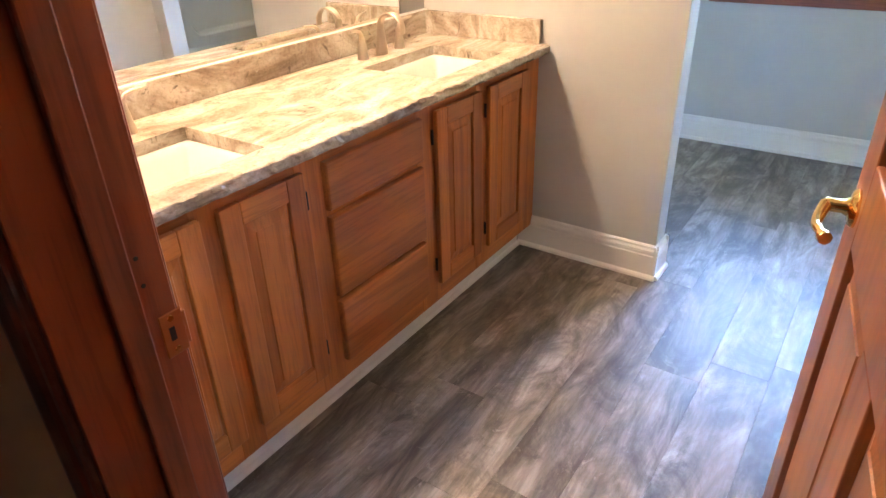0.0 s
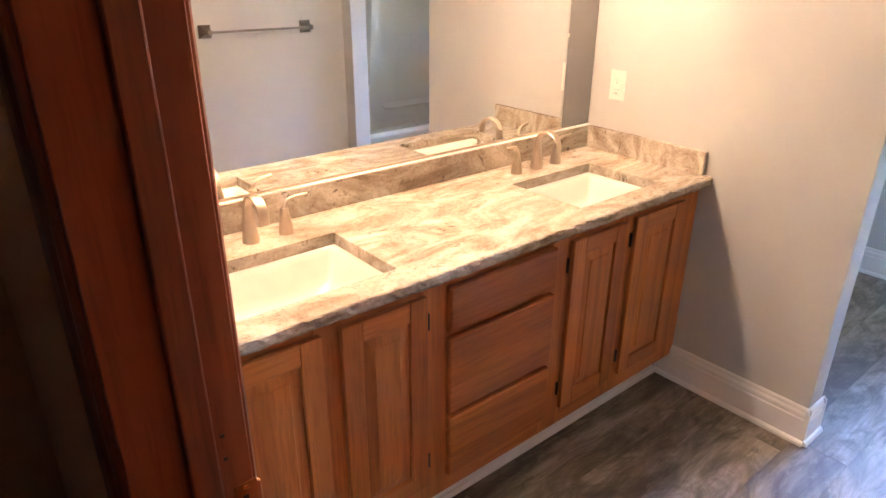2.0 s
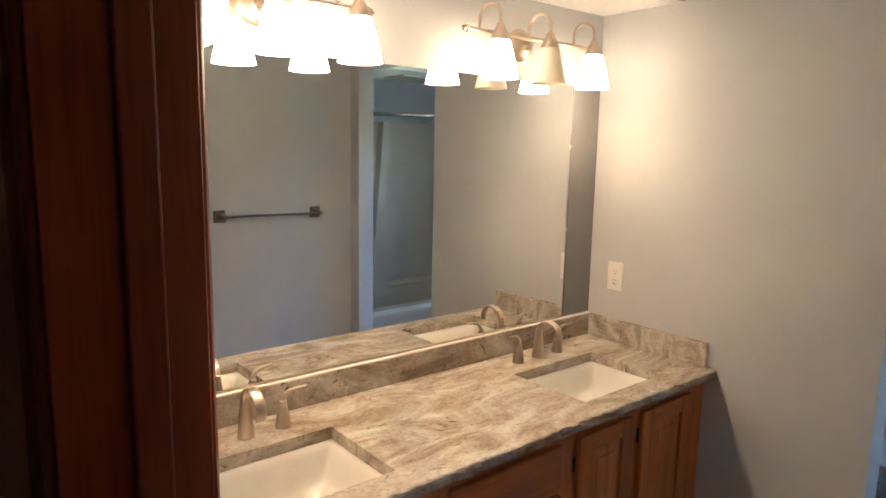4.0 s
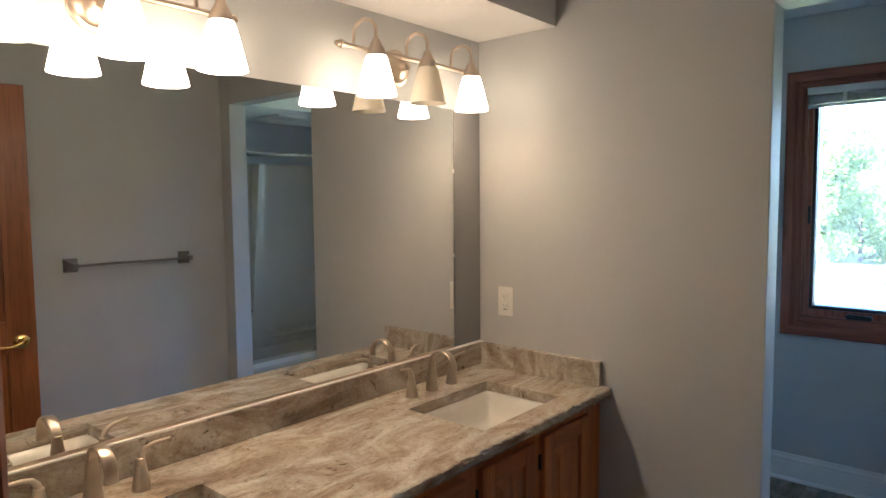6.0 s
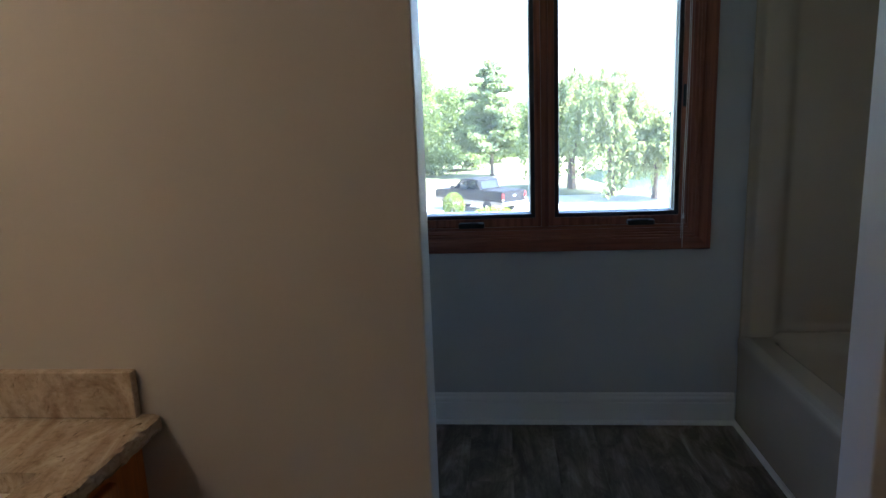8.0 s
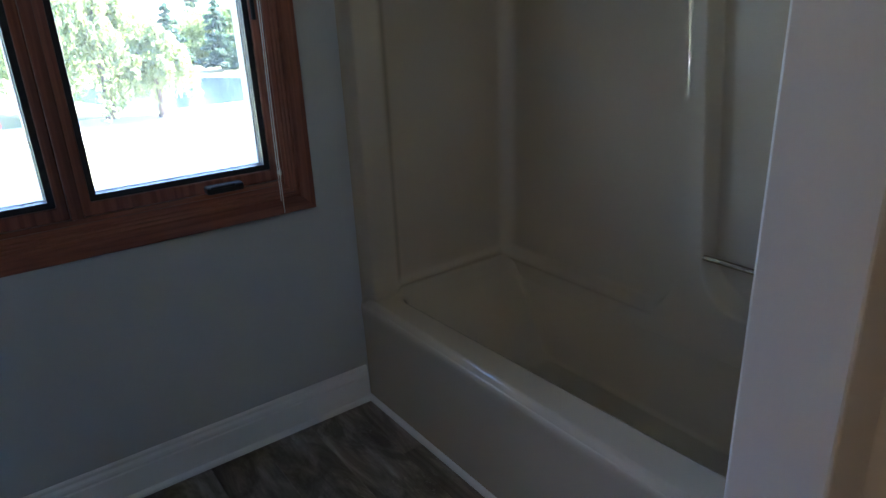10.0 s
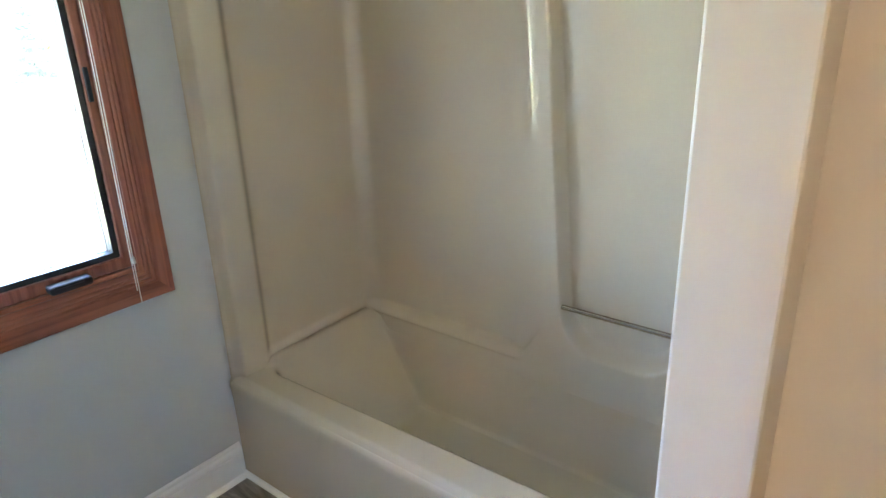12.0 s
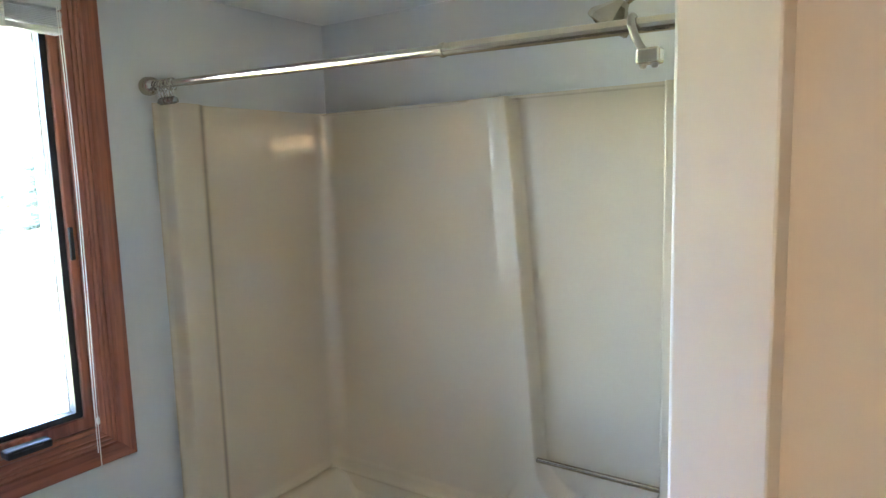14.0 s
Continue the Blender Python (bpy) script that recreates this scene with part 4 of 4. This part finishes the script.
# shower rod
rod = thing("shower_rod", "satin nickel tension shower rod with a round end cap", "shower rod", (0.80, YW, 1.862))
rot = pose(0, 0, 0, 90, 0, 0)
part("tube", T([(0.80, YW - 0.04, 1.862), (0.80, 3.258, 1.840)], 0.0112, 16), M_ROD, rod, "", 50)
part("tube", T([(0.80, 3.26, 1.840), (0.80, YE2 + 0.03, 1.829)], 0.0135, 16), M_ROD, rod, "", 50)
part("collar", L([(0.0135, 0), (0.0155, 0.001), (0.0155, 0.008), (0.0115, 0.01)], Matrix.Translation((0.80, 3.258, 1.840)) @ pose(0, 0, 0, -90, 0, 0), 16), M_ROD, rod)
for y, s in ((YW - 0.001, 1), (YE2 + 0.001, -1)):
    part("end_cap", L([(0.0, 0), (0.026, 0), (0.0275, 0.008), (0.025, 0.018), (0.024, 0.02), (0.026, 0.023), (0.023, 0.036), (0.014, 0.046), (0, 0.046)], Matrix.Translation((0.80, y, 1.862 if s > 0 else 1.829)) @ pose(0, 0, 0, 90 * s, 0, 0), 24), M_ROD, rod, "", 40)
rnd = random.Random(8)


def ring_thing(y, tilt):
    h = thing("shower_hook", "small chrome shower curtain hook hanging on the rod", "curtain hook", (0.80, y, 1.8605), "hooks on the rod")
    m = Matrix.Translation((0.80, y, 1.8605)) @ pose(0, 0, 0, 0, 0, tilt)
    pts = []
    for k in range(21):
        a = math.pi * (-0.35 + 1.7 * k / 20)
        pts.append(m @ Vector((0.016 * math.cos(a), 0, -0.003 + 0.0175 * math.sin(a))))
    pts += [m @ Vector((-0.004, 0, -0.03)), m @ Vector((0.002, 0, -0.04))]
    part("wire", T(pts, 0.0014, 6), M_ROD, h)
    bm = bmesh.new()
    bmesh.ops.create_icosphere(bm, subdivisions=1, radius=0.0115, matrix=m @ Matrix.Translation((0.003, 0, -0.046)))
    part("bead", bm, plain("cut_bead", (0.3, 0.27, 0.25), 0.2, 0.9), h)


for k in range(9):
    ring_thing(YW - 0.062 - 0.0085 * k, rnd.uniform(-50, 50))

# shower head on the plumbing wall
head = thing("wall_shower", "satin nickel shower head on a bent arm", "shower", (1.14, YE2, 1.9850))
part("flange", L([(0, 0), (0.03, 0), (0.029, 0.006), (0.012, 0.012), (0, 0.012)], Matrix.Translation((1.14, YE2 + 0.001, 1.9850)) @ pose(0, 0, 0, -90, 0, 0), 20), M_ROD, head)
part("arm", T([(1.14, YE2 + 0.01, 1.9850), (1.14, YE2 + 0.18, 1.9920), (1.14, YE2 + 0.25, 1.9850), (1.14, YE2 + 0.298, 1.9580)], 0.0105, 12), M_ROD, head, "", 60)
hm = Matrix.Translation((1.14, YE2 + 0.335, 1.9200)) @ pose(0, 0, 0, 38, 0, 0)
bm = bmesh.new()
for k, (r, z) in enumerate([(0.014, 0.05), (0.018, 0.038), (0.044, 0.006), (0.047, 0.0), (0.047, -0.012), (0.043, -0.015)]):
    ringv = [bm.verts.new(hm @ Vector((r * a, r * b, z))) for a, b in ((-1, -0.5), (-0.5, -1), (0.5, -1), (1, -0.5), (1, 0.5), (0.5, 1), (-0.5, 1), (-1, 0.5))]
    if k:
        for j in range(8):
            bm.faces.new((oldv[j], oldv[(j + 1) % 8], ringv[(j + 1) % 8], ringv[j]))
    else:
        bm.faces.new(ringv)
    oldv = ringv
bm.faces.new(oldv)
spray = part("spray_head", bm, M_ROD, head)
for a in range(10):
    ang = a * math.tau / 10
    part("nozzle", L([(0.003, 0), (0.002, 0.004), (0, 0.004)], hm @ Matrix.Translation((0.03 * math.cos(ang), 0.03 * math.sin(ang), -0.015)) @ pose(0, 0, 0, 180, 0, 0), 6), M_SLOT, spray)
bracket = thing("hand_shower_bracket", "satin nickel curved bracket hooked over the shower rod", "bracket", (0.80, 2.87, 1.79))
pts = [(0.812, 2.872, 1.841), (0.806, 2.872, 1.8475), (0.796, 2.872, 1.848), (0.787, 2.871, 1.843), (0.7815, 2.869, 1.832), (0.7815, 2.864, 1.815), (0.786, 2.857, 1.799), (0.793, 2.851, 1.789)]
part("hook", T(pts, [0.006, 0.0068, 0.007, 0.007, 0.007, 0.007, 0.0065, 0.006], 12), M_PEWTER, bracket, "", 60)
clamp = part("clamp", B(((0.782, 2.822, 1.766), (0.814, 2.862, 1.792)), bevel=0.004, segs=2), M_ROD, bracket)
for y in (2.831, 2.851):
    part("knob", L([(0.0, 0), (0.006, 0), (0.0065, 0.004), (0.0045, 0.008), (0, 0.009)], Matrix.Translation((0.79, y, 1.766)) @ pose(0, 0, 0, 180, 0, 0), 12), M_PEWTER, clamp)

vent = thing("ceiling_vent", "white square exhaust vent in the soffit over the tub", "vent", (1.16, 3.5, 2.15))
for lo, hi in (((1.03, 3.37), (1.29, 3.4)), ((1.03, 3.6), (1.29, 3.63)), ((1.03, 3.4), (1.06, 3.6)), ((1.26, 3.4), (1.29, 3.6))):
    part("frame", B(((*lo, 2.137), (*hi, 2.1495)), bevel=0.002), M_PLASTIC, vent)
for k in range(9):
    y = 3.407 + 0.0215 * k
    part("slat", B(((1.06, y, 2.14), (1.26, y + 0.012, 2.146))), M_PLASTIC, vent)

# ---------------------------------------------------------------- outdoors
GZ = -4.05
setting(part("ground", sheet(lin(-900, 900, 13), lin(4.6, 1800, 13), lambda x, y: (x, y, GZ)), M_LAWN), "sunlit mown lawn running to the far trees", "ground")
M_DRIVE = paint("pale_concrete_drive", (0.42, 0.4, 0.37), 0.8, 0.2, 0.1)
setting(part("driveway", B(((-60, 37.4, GZ), (40, 46.5, GZ + 0.03))), M_DRIVE), "pale sunlit concrete driveway", "driveway")
n = Nodes("pond_water")
n.b.inputs["Base Color"].default_value = (0.03, 0.05, 0.055, 1)
n.b.inputs["Roughness"].default_value = 0.06
n.bump(n.noise(n.coords(), 2.2, 3.0), 0.25, 0.05)
M_POND = n.mat
bm = bmesh.new()
ringp = []
for k in range(40):
    a = math.tau * k / 40
    ringp.append(bm.verts.new((14.6 + 7.4 * math.cos(a) * (1 + 0.12 * math.sin(3 * a)), 57.0 + 14.5 * math.sin(a), GZ + 0.02)))
bm.faces.new(ringp)
setting(part("pond_water", bm, M_POND), "still pond reflecting the sky beside a willow", "water")
M_BARK = paint("tree_bark", (0.12, 0.09, 0.07), 0.9, 0.5, 0.3)
M_LEAF_A = leafy("broad_leaves", (0.11, 0.15, 0.065), (0.19, 0.24, 0.115))
M_LEAF_W = leafy("willow_leaves", (0.16, 0.19, 0.105), (0.26, 0.29, 0.165))
M_LEAF_P = leafy("pine_needles", (0.15, 0.19, 0.11), (0.24, 0.29, 0.17))
M_LEAF_S = leafy("blue_spruce_needles", (0.035, 0.065, 0.055), (0.075, 0.12, 0.11))


def leaf_mesh(name, centres, sizes, mat, parent, rng, hang=0.0, label=""):
    """Many small four-cornered leaf sprays at the given centres."""
    c = np.asarray(centres)
    k = len(c)
    s = np.asarray(sizes)[:, None]
    a = rng.normal(size=(k, 3))
    a[:, 2] -= hang
    a /= np.linalg.norm(a, axis=1)[:, None]
    b = np.cross(a, rng.normal(size=(k, 3)))
    b /= np.linalg.norm(b, axis=1)[:, None]
    n = np.cross(a, b)
    v = np.stack([c - a * s, c + b * s * 0.45 + n * s * 0.12, c + a * s, c - b * s * 0.45 + n * s * 0.12], axis=1).reshape(-1, 3)
    f = np.arange(4 * k).reshape(-1, 4)
    me = bpy.data.meshes.new(name)
    me.from_pydata(v.tolist(), [], f.tolist())
    me.materials.append(mat)
    ob = new(name, me)
    adopt(ob, parent, label)
    return ob


def tree(x, y, height, width, seed, kind, label):
    rng = np.random.default_rng(seed)
    t = thing("tree", label, "tree", (x, y, GZ), "trees beyond the lawn")
    lean = rng.normal(0, 0.02, 2)
    low = {"broad": 0.1, "pine": 0.2, "spruce": 0.06, "willow": 0.25}[kind]
    top = height * (0.97 if kind in ("pine", "spruce") else 0.72)
    pts = [(x + lean[0] * h, y + lean[1] * h, GZ - 0.05 + h) for h in np.linspace(0, top, 7)]
    r0 = height * (0.018 if kind != "willow" else 0.04)
    bm = tube(bmesh.new(), pts, [r0 * (1 - 0.85 * k / 6) for k in range(7)], 8)
    centres, sizes = [], []
    limbs = {"pine": 52, "spruce": 30}.get(kind, 20)
    for k in range(limbs):
        f = low + (1 - low) * (k + rng.random()) / limbs
        ang = k * 2.4 + rng.normal(0, 0.3)
        if kind in ("pine", "spruce"):
            reach = width / 2 * (1 - f) ** (0.55 if kind == "pine" else 0.75) * rng.uniform(0.75, 1.15) + 0.15
            base = Vector((x, y, GZ + f * height))
            tip = base + Vector((math.cos(ang) * reach, math.sin(ang) * reach, -0.12 * reach if kind == "spruce" else 0.12 * reach))
            midp = (base + tip) / 2
        else:
            reach = width / 2 * rng.uniform(0.45, 0.95) * (1 - 0.55 * (k / limbs) ** 2)
            hz = GZ + height * ((0.14 if kind == "broad" else 0.45) + (0.82 if kind == "broad" else 0.5) * (k + rng.random()) / limbs)
            base = Vector((x, y, GZ + height * (low + 0.35 * rng.random())))
            tip = Vector((x + math.cos(ang) * reach, y + math.sin(ang) * reach, hz - 0.2 * reach))
            midp = (base + tip) / 2 + Vector((0, 0, 0.12 * height))
        tube(bm, [base, midp, tip], [r0 * 0.35, r0 * 0.2, r0 * 0.06], 5)
        if kind in ("pine", "spruce"):
            m = int(110 + 150 * reach)
            g = rng.random(m) ** 0.7
            q = np.array(base)[None] * (1 - g[:, None]) + np.array(tip)[None] * g[:, None]
            q += rng.normal(0, 1, (m, 3)) * np.array([0.16, 0.16, 0.1]) * (0.4 + reach * 0.35)
            centres.append(q)
            sizes.append(rng.uniform(0.12, 0.3, m))
        elif kind == "broad":
            for _ in range(3):
                m = 360
                cc = np.array(tip) + rng.normal(0, width * 0.08, 3)
                q = cc + rng.normal(0, 1, (m, 3)) * np.array([0.09, 0.09, 0.07]) * width
                centres.append(q)
                sizes.append(rng.uniform(0.1, 0.26, m))
        else:
            for _ in range(14):
                st = np.array(midp) * 0.4 + np.array(tip) * 0.6 + rng.normal(0, width * 0.1, 3)
                rr = min(1.0, math.hypot(st[0] - x, st[1] - y) / (width * 0.5))
                st[2] = GZ + height * (1.0 - 0.5 * rr ** 2) * rng.uniform(0.72, 1.0)
                ln = min(rng.uniform(0.1, 0.45) * height, st[2] - GZ - 0.4)
                m = 60
                g = np.sort(rng.random(m))
                out = np.array([math.cos(ang), math.sin(ang)]) * 0.35
                q = np.stack([st[0] + out[0] * g + rng.normal(0, 0.1, m), st[1] + out[1] * g + rng.normal(0, 0.1, m), st[2] + 0.5 * np.sin(g * 2) * (1 - g) - ln * g], axis=1)
                centres.append(q)
                sizes.append(rng.uniform(0.1, 0.22, m))
    part("trunk", bm, M_BARK, t)
    mat = {"broad": M_LEAF_A, "pine": M_LEAF_P, "spruce": M_LEAF_S, "willow": M_LEAF_W}[kind]
    leaf_mesh("crown", np.concatenate(centres), np.concatenate(sizes), mat, t, rng, 1.6 if kind == "willow" else 0.2)
    return t


PINE, BROAD, WILLOW, SPRUCE = "slender green pine standing on the lawn", "dense leafy green tree at the lawn's edge", "drooping pale green willow beside the pond", "dark blue-green spruce behind the pond"
tree(-1.1, 64.3, 10.6, 7.4, 1, "pine", PINE)
tree(5.0, 51.0, 9.0, 8.6, 2, "willow", WILLOW)
tree(7.0, 45.6, 8.4, 7.6, 13, "willow", WILLOW)
tree(9.4, 43.6, 5.6, 4.6, 3, "willow", WILLOW)
for k, (x, y, h, w) in enumerate([(-8.8, 66, 11.5, 7.5), (-13.5, 63, 12.5, 8.5), (-5.6, 72, 8.6, 6), (-2.2, 84, 7.2, 6), (-17.5, 60, 14, 9), (-22, 62, 13, 9), (-11, 75, 13, 8), (-28, 66, 14, 10)]):
    tree(x, y, h, w, 20 + k, "broad", BROAD)
tree(-10.2, 38.0, 13.5, 6.5, 40, "broad", "tall leafy green tree near the driveway")
for k, (x, y, h, w) in enumerate([(23.4, 74, 7.4, 4.4), (19.6, 78, 7.0, 4.2), (30, 102, 10.5, 6), (27.5, 76, 8.5, 5), (31, 72, 9, 5)]):
    tree(x, y, h, w, 50 + k, "spruce", SPRUCE)
for k in range(14):
    rngk = random.Random(70 + k)
    tree(-6 + 4.6 * k + rngk.uniform(-1, 1), 92 + rngk.uniform(-8, 12), rngk.uniform(5.2, 7.2), rngk.uniform(6, 8.5), 80 + k, "broad", "distant rounded green tree beyond the lawn")


def shrub(x, y, w, h, seed):
    rng = np.random.default_rng(seed)
    s = thing("shrub", "clipped round yellow-green shrub beside the driveway", "shrub", (x, y, GZ))
    part("stem", L([(0.06, 0), (0.04, h * 0.6)], Matrix.Translation((x, y, GZ - 0.02)), 8), M_BARK, s)
    d = rng.normal(size=(1500, 3))
    d /= np.linalg.norm(d, axis=1)[:, None]
    d *= (rng.uniform(0.75, 1.0, 1500) ** 0.5)[:, None]
    c = np.array([x, y, GZ + h / 2]) + d * np.array([w / 2, w / 2, h / 2]) + rng.normal(0, 0.02, (1500, 3))
    leaf_mesh("foliage", c, rng.uniform(0.05, 0.1, 1500), leafy("shrub_leaves", (0.11, 0.15, 0.035), (0.2, 0.24, 0.07)), s, rng)


shrub(-2.85, 36.9, 1.2, 1.5, 5)
shrub(-0.7, 36.0, 2.3, 0.75, 6)


def pickup():
    """A crew-cab pickup: local x forwards from the rear axle, y to its left."""
    rear = Vector((-0.38, 39.3, GZ + 0.03))
    ang = math.degrees(math.atan2(0.7, -0.71))
    m = Matrix.Translation(rear) @ pose(0, 0, 0, 0, 0, ang)
    t = thing("pickup_truck", "dark grey crew-cab pickup truck parked on the driveway", "truck", tuple(rear))
    paintm = plain("grey_car_paint", (0.02, 0.021, 0.024), 0.5, 0.0, 0.0)
    paintm.node_tree.nodes["Principled BSDF"].inputs["Specular IOR Level"].default_value = 0.15
    lower = plain("tan_lower_paint", (0.2, 0.18, 0.155), 0.3, 0.3, 0.5)
    chrome = metal("truck_chrome", (0.7, 0.7, 0.7), 0.15)
    tyre = plain("tyre_rubber", (0.015, 0.015, 0.016), 0.8)
    dark = plain("tinted_glass", (0.012, 0.014, 0.016), 0.06, 0.0, 0.5)
    red = plain("red_lens", (0.5, 0.02, 0.02), 0.2)
    white = plain("clear_lens", (0.8, 0.78, 0.75), 0.2)

    def bx(name, lo, hi, mat, parent=t, bevel=0.02, label=""):
        return part(name, B((lo, hi), bevel=bevel, segs=2, m=m), mat, parent, label)

    def side(name, outline, y0, y1, mat, parent=t):
        bm = P(outline, m @ Vector((0, y0, 0)), m.to_3x3() @ Vector((1, 0, 0)), (0, 0, 1), m.to_3x3() @ Vector((0, 1, 0)), y1 - y0)
        bmesh.ops.bevel(bm, geom=list(bm.edges), offset=0.03, segments=2, affect="EDGES")
        return part(name, bm, mat, parent)
    side("body", [(-1.2, 0.72), (-1.22, 1.3), (0.72, 1.3), (2.9, 1.28), (4.5, 1.2), (4.62, 1.0), (4.62, 0.72)], -0.98, 0.98, paintm)
    side("rocker", [(-1.2, 0.5), (-1.2, 0.73), (4.62, 0.73), (4.6, 0.48), (0.5, 0.45)], -0.96, 0.96, lower)
    cab = side("cab", [(0.72, 1.28), (0.86, 1.86), (1.15, 1.93), (2.3, 1.9), (3.05, 1.3)], -0.82, 0.82, paintm)
    side("rear_window", [(0.74, 1.36), (0.84, 1.8), (0.83, 1.8), (0.73, 1.36)], -0.66, 0.66, dark, cab)
    for s in (-1, 1):
        y0, y1 = (0.815, 0.835) if s > 0 else (-0.835, -0.815)
        side("side_window", [(1.0, 1.36), (1.08, 1.8), (1.72, 1.83), (1.72, 1.36)], y0, y1, dark, cab)
        side("side_window", [(1.8, 1.36), (1.8, 1.83), (2.2, 1.8), (2.8, 1.36)], y0, y1, dark, cab)
        bx("tail_light", (-1.24, s * 0.98 - 0.14 if s > 0 else -0.98, 0.88), (-1.2, 0.98 if s > 0 else -0.84, 1.2), red)
        bx("reverse_light", (-1.245, s * 0.98 - 0.13 if s > 0 else -0.97, 0.8), (-1.205, 0.97 if s > 0 else -0.85, 0.88), white)
        bx("mirror", (2.75, s * 0.98 if s > 0 else -1.2, 1.3), (2.9, 1.2 if s > 0 else -0.98, 1.5), paintm)
        for x in (0.0, 3.6):
            wm = m @ Matrix.Translation((x, s * 0.86, 0.38)) @ pose(0, 0, 0, 90, 0, 0)
            w = part("wheel", L([(0.2, -0.12), (0.36, -0.13), (0.385, -0.09), (0.385, 0.09), (0.36, 0.13), (0.2, 0.12)], wm, 28), tyre, t, "", 40)
            part("rim", L([(0.0, -0.1), (0.08, -0.125), (0.2, -0.1), (0.215, -0.125), (0.215, 0.125), (0.2, 0.1), (0.08, 0.125), (0, 0.1)], wm, 20), chrome, w, "", 40)
    bx("bumper", (-1.36, -0.95, 0.52), (-1.2, 0.95, 0.74), chrome, label="chrome rear bumper")
    bx("tailgate", (-1.235, -0.82, 0.76), (-1.2, 0.82, 1.28), paintm)
    bx("emblem", (-1.242, -0.12, 1.0), (-1.232, 0.12, 1.12), chrome)
    bx("bed_cover", (-1.15, -0.9, 1.3), (0.7, 0.9, 1.33), paintm)


pickup()

# ---------------------------------------------------------------- floor planks
PW, PL = 0.178, 1.22
meshes = {}
rnd = random.Random(12)
row = 0
x = XW - 0.02
while x < XT - 0.02:
    y = YH - rnd.uniform(0.1, 1.1)
    while y < YW:
        y0, y1 = max(y, YH + 0.003), min(y + PL, YW - 0.002)
        x1 = min(x + PW, XT)
        if y1 - y0 > 0.02 and x1 - x > 0.02:
            key = (round(y1 - y0, 3), round(x1 - x, 3))
            if key not in meshes:
                bm = B(((0.0002, 0.0002, -0.008), (key[1] - 0.0002, key[0] - 0.0002, 0.0)))
                top = [e for e in bm.edges if all(abs(v.co.z) < 1e-6 for v in e.verts)]
                bmesh.ops.bevel(bm, geom=top, offset=0.0005, segments=1, affect="EDGES")
                bmesh.ops.recalc_face_normals(bm, faces=bm.faces)
                me = bpy.data.meshes.new("plank")
                bm.to_mesh(me)
                bm.free()
                me.materials.append(M_PLANK)
                meshes[key] = me
            ob = new("plank", meshes[key])
            ob.parent = floor
            ob.location = (x, y0, 0)
        y += PL
    x += PW
